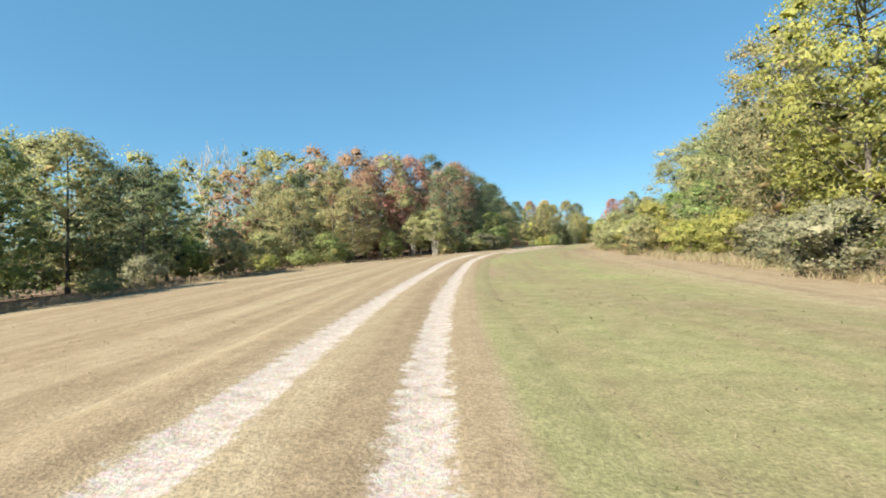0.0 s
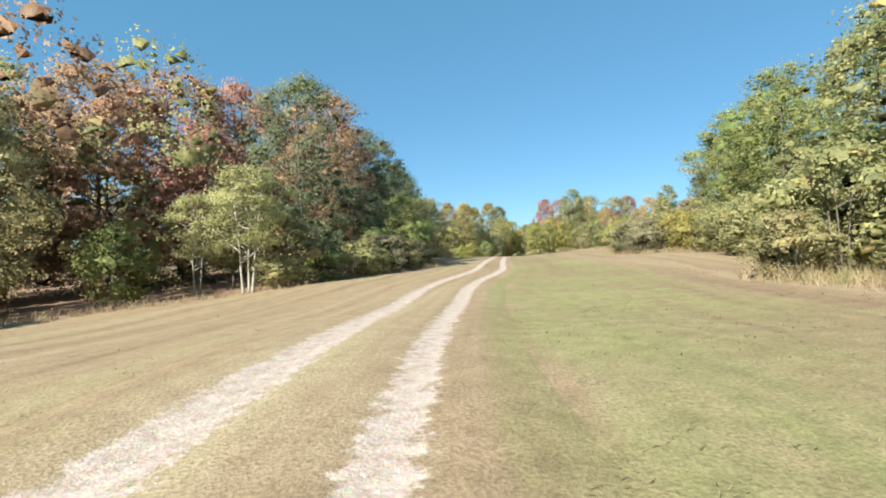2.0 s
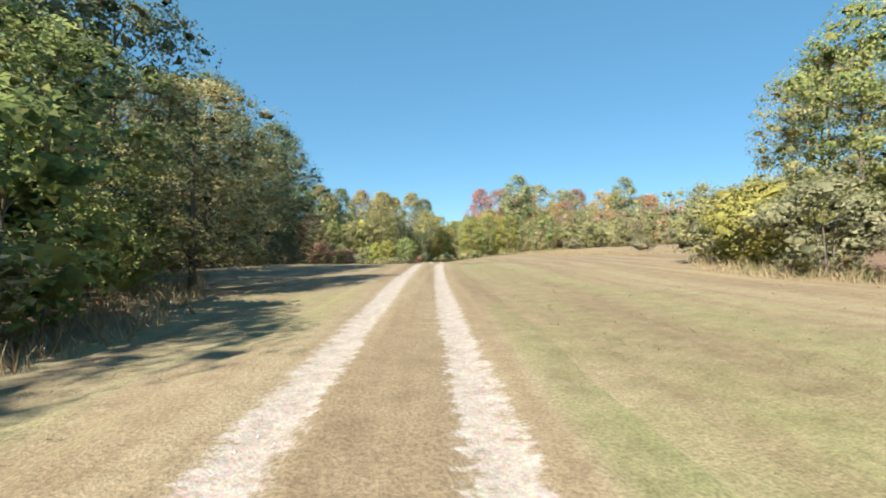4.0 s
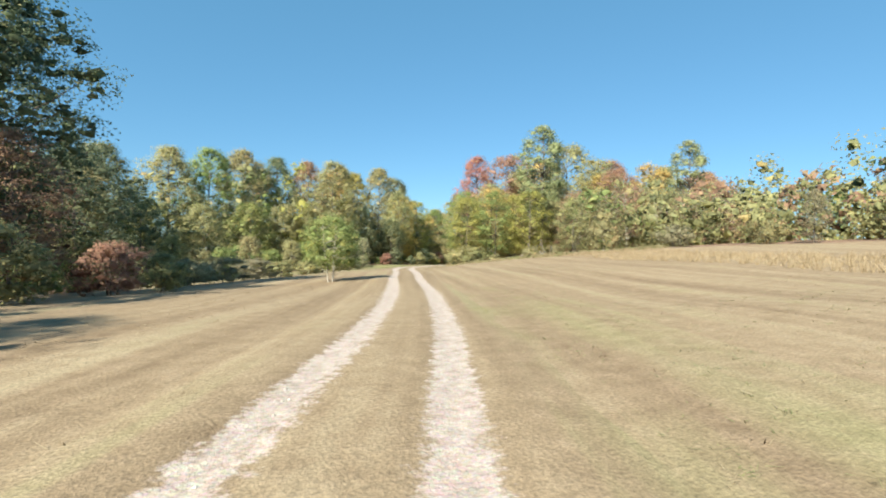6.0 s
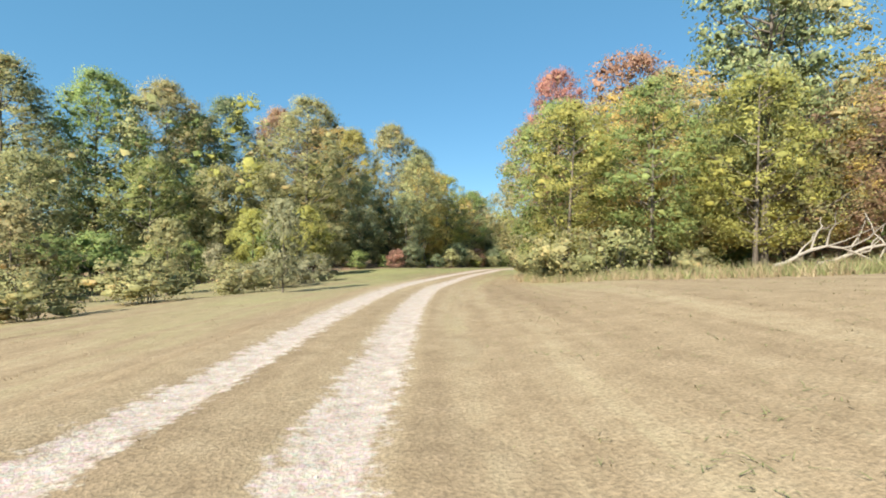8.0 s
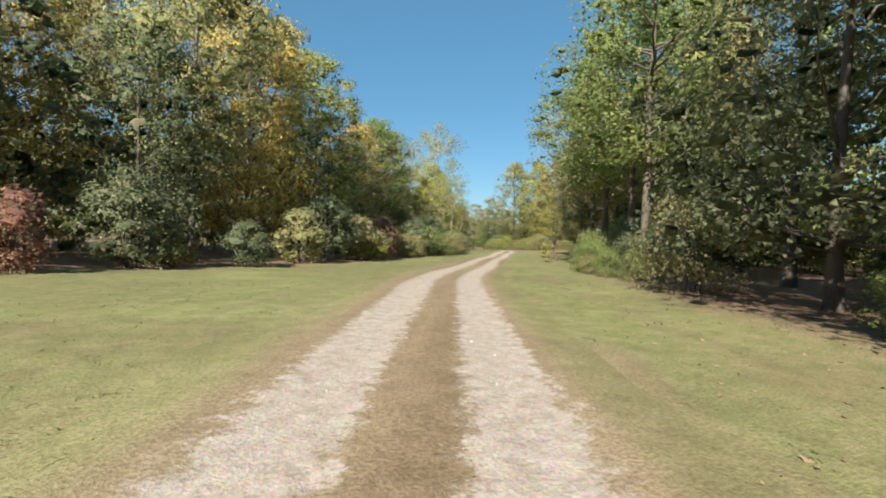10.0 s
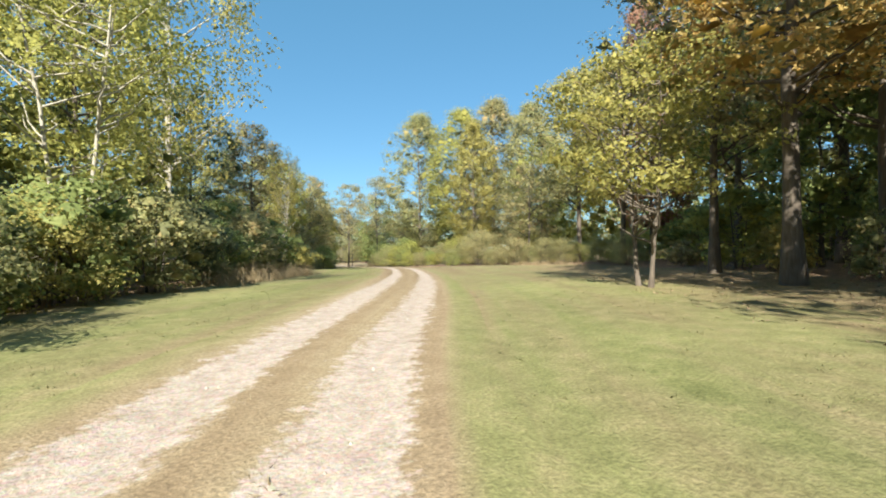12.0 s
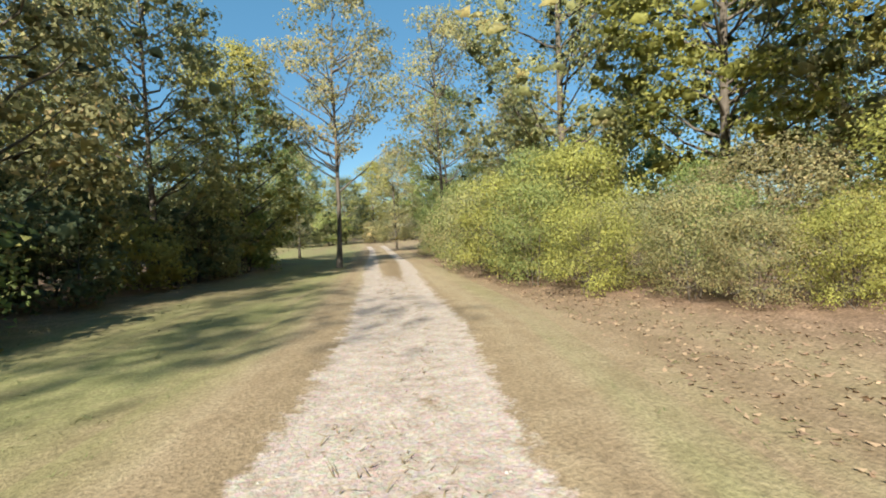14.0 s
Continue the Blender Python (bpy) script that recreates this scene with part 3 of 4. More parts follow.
def plant(kind, colour, x, y, tall, wide=1.0, turn=None, label=""):
    """One tree of a kind, leaf colour and height, standing on the ground."""
    if tall > 23 and kind in ("oak", "maple", "tall", "close", "high"):
        kind, wide = "grand", wide * 0.95
    trunk, crown = KINDS[kind][int(rng.integers(len(KINDS[kind])))]
    small = kind in ("shrub", "thicket", "bramble", "tangle")
    k = tall / STOCK[kind]
    turn = rng.random() * 360 if turn is None else turn
    if small and any(math.hypot(x - a, y - b) < c for a, b, c in ((66.0, 177.4, 5.0), (150.5, 322.0, 0.9))):      # left clear: the fallen branches, the leaf-strewn verge
        return None
    ob = new("shrub" if small else "tree")
    ob.matrix_basis = pose(x, y, float(height(x, y)[0]) - 0.05, 0, 0, turn) @ Matrix.Diagonal((k * wide, k * wide, k, 1))
    for nm, me in (("stem" if small else "trunk", trunk), ("crown", crown)):
        p = new(nm, me)
        p.parent = ob
        if nm == "crown":
            p.material_slots[0].link = "OBJECT"
            p.material_slots[0].material = LEAF[colour]
    tagged(ob, label or "%s with %s leaves" % (SORT[kind], WORDS[colour]), "shrub" if small else "tree", "shrubs along the wood" if small else "trees of the wood")
    planted.append((x, y, 0.5 if small else 1.0))
    return ob


# ---- the wood: trees that stand out ----
plant("near", "yellow", 21.1, 23.6, 17.1, 1.0)
plant("near", "olive", 22.4, 31.5, 15.5, 0.95)
plant("near", "olive", 28.0, 38.0, 13.5, 1.0)
plant("grand", "green", 38.5, 63.5, 18.0, 0.95)
plant("grand", "olive", 44.0, 57.0, 21.5, 0.95)
plant("close", "green", 42.5, 72.0, 17.5, 1.0)
plant("close", "green", 50.0, 88.5, 18.0, 1.0)
plant("oak", "olive", 57.0, 104.8, 16.5, 1.0)
plant("close", "olive", 33.9, 53.5, 13.7, 0.9)
plant("close", "green", 49.3, 90.8, 16.7, 1.0)
plant("maple", "green", 56.0, 102.1, 18.6, 1.1)
plant("oak", "olive", 62.7, 109.0, 17.1, 1.0)
plant("oak", "dark", -22.7, 78.2, 15.7, 1.0)
plant("oak", "rust", -16.5, 88.5, 19.6, 1.05)
plant("oak", "rust", -11.0, 91.0, 19.6, 1.0)
plant("oak", "olive", -22.0, 85.0, 19.0, 1.05)
plant("oak", "rust", -13.5, 83.5, 15.5, 1.0)
plant("oak", "red", -7.5, 85.5, 13.5, 0.95)
plant("oak", "olive", -19.5, 79.5, 14.5, 1.0)
plant("oak", "dark", -25.5, 75.0, 14.0, 1.0)
plant("oak", "dark", 4.5, 103.0, 17.5, 1.0)
plant("oak", "red", -6.3, 94.0, 19.4, 0.95)
plant("oak", "dark", -2.6, 96.5, 20.2, 0.8)
plant("oak", "rust", 2.1, 98.5, 17.6, 0.95)
plant("oak", "dark", 7.8, 107.3, 16.8, 0.95)
plant("maple", "dark", 1.0, 113.1, 18.8, 1.1)
plant("locust", "olive", -1.2, 71.3, 7.4, 1.0, label="slender three-stemmed tree with olive leaves and pale stems")
plant("locust", "olive", -4.6, 74.1, 6.3, 0.9)
plant("close", "green", 9.8, 93.8, 7.6, 1.5)
plant("close", "olive", 12.6, 98.5, 7.8, 1.5)
plant("grand", "dark", 15.8, 156.5, 22.6, 1.2)
plant("grand", "dark", 15.5, 161.0, 21.0, 1.2)
plant("oak", "dark", 14.0, 145.5, 17.0, 1.0)
plant("close", "rust", 21.0, 152.0, 8.0, 1.2)
for x, y, h, c in ((25.5, 149.5, 2.6, "rust"), (23.0, 144.5, 3.0, "olive"), (21.0, 139.0, 3.0, "rust"), (26.5, 156.0, 2.4, "olive")):
    plant("thicket", c, x, y, h, 1.3)
plant("close", "green", 45.2, 83.0, 18.0, 1.0)
plant("shrub", "grey", 61.6, 130.3, 2.1, 1.4)
for x, y, h, c in ((8.2, 83.0, 2.9, "olive"), (6.4, 80.2, 3.1, "grey"), (5.0, 77.0, 2.6, "olive"), (2.6, 74.5, 2.2, "green"), (10.2, 87.6, 2.6, "grey"), (0.2, 72.0, 2.0, "olive")):
    plant("thicket", c, x, y, h, 1.6)
plant("close", "dark", 10.5, 123.0, 16.5, 1.0)
plant("close", "dark", 12.0, 134.5, 16.5, 1.0)
plant("close", "yellow", -29.0, 80.0, 20.5, 0.85)
plant("lone", "green", 36.2, 155.5, 4.5, 1.28, label="young thin-stemmed tree with fresh green leaves standing alone in the meadow")
plant("sapling", "grey", 46.5, 190.6, 4.7, 0.7, label="thin young tree with sparse leaves at the meadow's edge")
plant("pine", "pine", 74.3, 188.0, 22.0, 0.92, label="tall pine rising over the autumn trees")
plant("pine", "pine", 112.0, 193.0, 25.5, 0.8)
plant("grand", "red", 75.3, 213.2, 23.2, 0.85)
plant("oak", "rust", 78.0, 205.0, 22.0, 1.0)
plant("oak", "gold", 86.5, 206.0, 22.0, 1.0)
plant("close", "olive", 81.0, 190.5, 20.5, 0.95)
for i, (x, y) in enumerate(((99.0, 204.0), (106.0, 208.0), (113.0, 204.0), (121.0, 208.0), (129.0, 204.0), (137.0, 209.0))):
    plant("oak", ("olive", "rust", "gold")[i % 3], x, y, 23.0 + 0.9 * (i % 2), 1.0)
plant("close", "gold", 86.0, 188.0, 15.0, 0.95)
for i, (x, y) in enumerate(((72.5, 177.0), (76.0, 175.5), (80.0, 175.5), (83.5, 173.0), (88.5, 173.5), (94.0, 171.0), (99.5, 171.5))):
    plant("airy", ("olive", "grey", "rust")[i % 3], x, y, 8.6 + 0.7 * (i % 3), 1.15, label="thin pale-stemmed tree with sparse hazy leaves")
plant("close", "rust", 84.5, 182.5, 14.5, 1.0)
plant("close", "olive", 77.8, 199.6, 18.0, 1.0)
plant("close", "yellow", 73.0, 194.0, 12.0, 1.0)
plant("close", "olive", 78.9, 192.2, 14.2, 1.0)
plant("close", "rust", 94.9, 201.7, 16.6, 1.0)
plant("near", "green", 64.3, 195.2, 12.7, 1.0)
plant("near", "olive", 66.0, 201.4, 13.0, 0.95)
plant("maple", "olive", 66.6, 258.3, 28.0, 1.0)
plant("maple", "gold", 57.5, 270.1, 29.5, 1.0)
plant("oak", "green", 33.8, 247.2, 24.0, 1.1)
# dark leaf colour here holds the shade that lies on this tree
plant("tall", "dark", 77.7, 278.8, 29.0, 1.0)
plant("tall", "olive", 68.7, 246.2, 20.0, 1.0)
plant("oak", "dark", 66.2, 244.2, 12.7, 0.9)
plant("airy", "yellow", 117.0, 308.0, 28.0, 0.9, label="tall pale-barked tree with thin yellow-green leaves")
plant("airy", "yellow", 110.6, 290.4, 14.5, 1.1, label="pale-barked tree with open yellow-green crown at the wood's edge")
plant("verge", "yellow", 125.4, 278.5, 9.0, 1.1, label="slender twin-stemmed young tree on the lawn by the wood")
plant("high", "yellow", 143.2, 289.0, 16.0, 1.25)
plant("high", "olive", 149.5, 297.0, 19.0, 1.2)
plant("grand", "yellow", 168.2, 333.5, 28.5, 1.0)
plant("grand", "olive", 165.9, 342.6, 29.5, 0.95)
plant("grand", "olive", 168.7, 325.9, 28.5, 0.9)
plant("slim", "olive", 151.4, 344.2, 15.0, 0.95, label="slender tree with thin yellowing leaves beside the track")
plant("slim", "olive", 161.6, 350.9, 18.5, 0.9)
plant("near", "yellow", 127.7, 336.1, 16.0, 0.9)
plant("near", "olive", 126.3, 319.4, 15.0, 0.95)
plant("near", "yellow", 133.8, 330.0, 14.0, 0.95)
for x, y, h in ((32.2, 181.2, 2.6), (35.0, 184.2, 2.2), (38.4, 186.2, 2.0), (29.4, 175.3, 2.8), (40.7, 191.1, 2.4), (43.9, 197.0, 2.2), (26.7, 170.4, 2.6), (46.2, 203.8, 2.8), (48.9, 210.7, 3.0)):
    plant("shrub", "grey" if h > 2.5 else "olive", x, y, h, 1.5)
for x, y, h in ((31.7, 200.6, 6.5), (38.3, 207.5, 6.0), (43.9, 216.4, 7.5), (48.9, 223.3, 8.5), (52.4, 226.3, 6.5)):
    plant("sapling", "olive" if h < 7 else "yellow", x, y, h, 1.0)

for x, y, h, c in ((63.0, 191.7, 11.0, "yellow"), (66.5, 188.8, 11.5, "green"), (68.7, 194.2, 13.0, "gold"), (70.4, 185.5, 11.0, "yellow"), (74.9, 180.8, 10.0, "rust"), (77.3, 202.7, 16.5, "rust"), (88.2, 192.3, 14.0, "rust"), (99.9, 190.6, 13.0, "olive")):
    plant("close", c, x, y, h, 1.05)
for x, y, h, c in ((96.5, 239.6, 20.0, "green"), (102.5, 247.1, 21.0, "green"), (108.6, 254.7, 21.5, "olive"), (117.0, 258.5, 21.0, "olive"), (121.0, 268.6, 17.0, "dark"), (90.4, 233.5, 19.0, "green")):
    plant("high", c, x, y, h, 1.25)
for x, y, h, c in ((99.0, 233.0, 23.5, "dark"), (106.0, 240.5, 23.5, "olive"), (113.5, 248.5, 24.0, "dark"), (121.0, 256.5, 23.5, "dark"), (129.0, 264.0, 23.5, "olive")):
    plant("grand", c, x, y, h, 0.85)
plant("high", "gold", 127.6, 274.8, 20.0, 1.3)
plant("high", "olive", 131.5, 278.5, 17.0, 1.1)
for x, y, h, c in ((133.8, 273.3, 21.0, "olive"), (140.2, 275.7, 22.0, "dark"), (142.9, 281.3, 20.0, "green"), (157.9, 279.0, 22.5, "dark"), (160.5, 284.7, 22.5, "olive"), (161.6, 291.7, 22.0, "green"), (157.1, 274.4, 22.5, "dark"), (149.0, 271.5, 22.0, "dark")):
    plant("high", c, x, y, h, 1.15)
plant("grand", "rust", 153.6, 291.9, 25.5, 0.7)
for x, y, h, c in ((146.5, 277.0, 4.5, "dark"), (151.0, 281.0, 5.0, "green"), (153.0, 286.0, 5.0, "olive"), (148.0, 285.0, 4.5, "green"), (150.5, 275.5, 5.0, "dark"), (165.0, 287.0, 6.0, "dark"), (167.0, 280.0, 6.0, "dark"), (165.0, 294.0, 6.0, "green")):
    plant("thicket", c, x, y, h, 1.5)

for x, y, h, c, k in ((139.7, 334.5, 13.5, "olive", "near"), (143.2, 340.6, 13.0, "olive", "near"), (147.0, 346.1, 12.0, "yellow", "near"), (149.0, 352.7, 11.0, "green", "close"), (135.3, 339.6, 17.0, "yellow", "close"), (153.0, 359.8, 9.0, "olive", "close"), (163.6, 363.8, 10.0, "olive", "close"), (165.6, 356.7, 15.0, "green", "close")):
    plant(k, c, x, y, h, 0.95)

HEROES = [
    ("close", "olive", -12.7, 68.5, 11.5, 1.1),
    ("airy", "yellow", 127.2, 313.4, 11.5, 0.6),
    ("close", "dark", 119.9, 315.6, 16.5, 0.9),
    ("oak", "dark", 10.0, 207.0, 22.0, 1.2), ("oak", "dark", 12.0, 194.0, 17.5, 1.3),
    ("grand", "dark", -2.0, 214.0, 23.5, 1.10), ("grand", "dark", 8.0, 223.0, 26.0, 1.10), ("grand", "olive", 17.0, 232.0, 27.0, 1.10), ("grand", "green", 24.0, 239.0, 27.5, 1.04), ("grand", "olive", 30.5, 244.5, 28.0, 0.98), ("grand", "dark", 38.0, 248.0, 27.0, 0.98), ("grand", "rust", 46.0, 252.5, 27.0, 0.92), ("grand", "gold", 52.5, 255.0, 25.5, 0.85), ("grand", "yellow", 58.5, 254.5, 25.5, 0.85),
    ("oak", "dark", 6.0, 205.0, 16.0, 1.0), ("oak", "dark", 15.5, 214.5, 15.5, 1.0), ("oak", "olive", 24.0, 221.5, 14.5, 1.0), ("oak", "green", 32.0, 230.0, 15.0, 1.0), ("oak", "olive", 39.0, 234.5, 15.0, 0.9), ("oak", "olive", 45.5, 237.5, 16.0, 0.9), ("oak", "yellow", 52.0, 240.5, 16.5, 0.85), ("oak", "olive", 58.0, 242.5, 15.0, 0.85),
    # the second tree's yellow leaf colour brightens its backlit side
    ("near", "gold", 72.5, 254.5, 20.0, 0.95), ("near", "yellow", 79.5, 263.0, 20.0, 0.95),
    ("close", "yellow", 157.5, 307.5, 16.5, 1.0), ("close", "olive", 152.5, 305.5, 12.0, 1.0), ("grand", "olive", 165.0, 315.0, 24.0, 0.85), ("grand", "yellow", 160.0, 322.0, 22.0, 0.75),
    ("close", "gold", 98.9, 293.7, 21.0, 1.0), ("close", "yellow", 102.0, 297.0, 20.0, 0.9), ("close", "yellow", 103.5, 305.5, 17.0, 0.9), ("near", "yellow", 111.0, 297.5, 17.0, 0.9), ("close", "olive", 95.4, 286.7, 20.5, 1.0), ("close", "olive", 88.8, 278.5, 16.0, 1.0), ("sapling", "yellow", 104.5, 290.0, 7.5, 1.2), ("sapling", "olive", 98.0, 283.5, 7.5, 1.2),
    ("bramble", "olive", 102.7, 275.9, 3.2, 1.2), ("bramble", "olive", 104.3, 277.2, 3.7, 1.1), ("bramble", "grey", 106.4, 279.4, 3.2, 1.1), ("bramble", "green", 99.0, 272.4, 3.4, 1.2), ("bramble", "olive", 108.2, 282.4, 2.6, 1.1), ("bramble", "yellow", 119.5, 301.6, 1.5, 1.6), ("bramble", "olive", 117.0, 299.6, 1.3, 1.6), ("bramble", "yellow", 121.8, 304.2, 1.4, 1.4),
]
for k, c, x, y, h, w in HEROES:
    plant(k, c, x, y, h, w)

# ---- the wood that closes the field beyond the track's bend ----
for i, x in enumerate(range(132, 206, 6)):
    plant(("oak", "maple")[i % 2], ("olive", "green", "dark", "yellow")[i % 4], x, 393 + 3 * (i % 3), 11.0 + 3 * (i % 3), 1.1)
    plant("thicket", ("olive", "grey", "green")[i % 3], x + 3, 389 + 2 * (i % 2), 3.6 + i % 3, 1.4)

def place_at(s, u):
    return (float(np.interp(s, run, line[:, 0]) + np.interp(s, run, side[:, 0]) * u), float(np.interp(s, run, line[:, 1]) + np.interp(s, run, side[:, 1]) * u))


# ---- pale bushes before the wood on the meadow's far side ----
bush = np.random.default_rng(31)
for s in range(14, 170, 4):
    u = float(np.interp(s, *EDGE_R)) - 0.5 + bush.normal(0, 0.8)
    x, y = (float(np.interp(s, run, line[:, k]) + np.interp(s, run, side[:, k]) * u) for k in (0, 1))
    plant("thicket", ("grey", "olive", "olive", "yellow")[int(bush.integers(4))], x, y, (3.0 if s > 62 else 2.0) + 1.5 * bush.random(), 1.3)

# ---- bushes at the foot of the wood where the track narrows ----
bush = np.random.default_rng(17)
for s, depth, low, high in [(v, 1.4, 1.3, 3.4) for v in range(344, 396, 4)] + [(v, 3.6, 1.6, 3.0) for v in range(340, 396, 4)] + [(v, 7.5, 2.0, 4.0) for v in range(300, 352, 5)] + [(v, 7.5, 3.4, 5.2) for v in range(355, 396, 5)]:
    u = float(np.interp(s, *EDGE_R)) + depth + bush.normal(0, 1.0)
    x, y = (float(np.interp(s, run, line[:, k]) + np.interp(s, run, side[:, k]) * u) for k in (0, 1))
    plant("tangle" if s > 350 else "bramble" if high < 6.5 or s > 335 else "thicket", ("olive", "green", "olive", "olive", "green", "yellow")[int(bush.integers(6))], x, y, low + (high - low) * bush.random(), 0.85 + 0.5 * bush.random())

for s, u, h, c in ((363.5, 6.4, 1.8, "yellow"), (365, 5.0, 2.2, "olive"), (367, 4.0, 2.4, "yellow"), (369.5, 3.6, 3.0, "green"), (372, 3.4, 3.6, "yellow"), (375, 3.6, 4.0, "olive"), (378.5, 3.6, 4.2, "green"), (382, 3.8, 3.8, "olive"), (371, 5.4, 4.4, "yellow"), (376, 5.8, 5.2, "green")):
    plant("tangle", c, *place_at(s, u), h, 0.9)

bush = np.random.default_rng(23)
for s, depth, low, high in [(v, 1.2, 1.6, 4.2) for v in range(328, 392, 7)] + [(v, 4.5, 3.0, 6.5) for v in range(300, 392, 6)]:
    u = float(np.interp(s, *EDGE_L)) - depth + bush.normal(0, 0.5)
    x, y = (float(np.interp(s, run, line[:, k]) + np.interp(s, run, side[:, k]) * u) for k in (0, 1))
    # mostly darker leaf colours, standing in for the shade at this foot
    plant("thicket", ("dark", "olive", "dark", "green")[int(bush.integers(4))], x, y, low + (high - low) * bush.random(), 1.1)
for s in range(240, 334, 4):
    x, y = place_at(s, float(np.interp(s, *EDGE_L)) - 0.9 + bush.normal(0, 0.5))
    plant("thicket", ("olive", "dark", "rust", "olive", "green")[int(bush.integers(5))], x, y, 2.4 + 2.4 * bush.random(), 1.15)
for s, u, h, c in ((257, 7.2, 2.2, "green"), (259.5, 7.2, 2.8, "green"), (262.5, 7.8, 2.8, "olive"), (254, 8.6, 2.4, "dark"), (252, 9.6, 3.0, "dark"), (253.5, 7.5, 1.6, "green"), (255.3, 6.7, 1.2, "olive"), (251, 8.2, 1.7, "green"), (258, 6.4, 1.1, "green"), (266, 10.5, 3.6, "dark")):
    x, y = (float(np.interp(s, run, line[:, k]) + np.interp(s, run, side[:, k]) * u) for k in (0, 1))
    plant("bramble", c, x, y, h, 0.9)
for s in list(range(184, 218, 3)) + list(range(204, 216, 4)):
    u = float(np.interp(s, *EDGE_R)) + 0.3 + bush.normal(0, 0.7)
    x, y = (float(np.interp(s, run, line[:, k]) + np.interp(s, run, side[:, k]) * u) for k in (0, 1))
    plant("shrub", ("olive", "green", "olive", "olive")[int(bush.integers(4))], x, y, 1.4 + 2.0 * bush.random(), 1.2)
for s in range(160, 232, 5):
    u = float(np.interp(s, *EDGE_L)) - 3 + bush.normal(0, 1.0)
    x, y = (float(np.interp(s, run, line[:, k]) + np.interp(s, run, side[:, k]) * u) for k in (0, 1))
    plant("thicket", ("olive", "green", "dark", "olive")[int(bush.integers(4))], x, y, 4.0 + 3.0 * bush.random(), 1.2)
for s, deep_in in [(v, 13) for v in range(243, 306, 6)] + [(v, 4.5) for v in range(262, 308, 4)]:
    u = float(np.interp(s, *EDGE_R)) + deep_in + 3 * bush.random()
    x, y = (float(np.interp(s, run, line[:, k]) + np.interp(s, run, side[:, k]) * u) for k in (0, 1))
    plant("thicket", ("dark", "green")[int(bush.integers(2))], x, y, 4.0 + 1.5 * bush.random(), 1.4)

# ---- the wood: the rest, row behind row ----
TONES = {
    -1: [(-90, "dark green olive dark"), (42, "olive rust olive dark"), (68, "olive rust dark olive"), (108, "dark olive rust"), (172, "olive green yellow dark olive"), (235, "olive gold dark yellow"), (292, "olive dark green"), (329, "olive dark green yellow"), (383, "olive yellow")],
    1: [(-90, "yellow olive"), (40, "green olive green"), (80, "green olive olive green"), (124, "olive grey rust olive"), (181, "olive rust gold green olive"), (225, "green olive green dark"), (283, "yellow olive green yellow"), (347, "yellow green olive"), (383, "olive green")],
}
TALL = {
    -1: table("-90:12.5 0:12 25:12 39.9:11.5 52:11 58:12.5 66:16.5 75:17 80:17.5 88:18.5 116.8:16.5 137.9:16.5 152:17 167.3:16.5 180:17.5 200:17.5 212:20 225:25 240:23 249:18 255:15 275:14 287:16 300:20 325:18 337.4:16 359.5:16 382.7:14 428:14"),
    1: table("-90:15 0:15 42:13 60:13.5 74.3:17 107.9:17 122:11 137:7.5 150:6.5 177.2:6.5 187.1:8.5 195.1:11 205:13 215:17 234.9:18.5 282:18 295.2:22 332.4:23.5 357.5:20 387.7:16 428:15"),
}


def tone(sgn, s, r):
    words = [w for a, w in TONES[sgn] if a <= s][-1].split()
    return words[int(r.integers(len(words)))]


def free(x, y, gap, weight):
    return all((x - a) ** 2 + (y - b) ** 2 > (gap * max(weight, w)) ** 2 for a, b, w in planted)


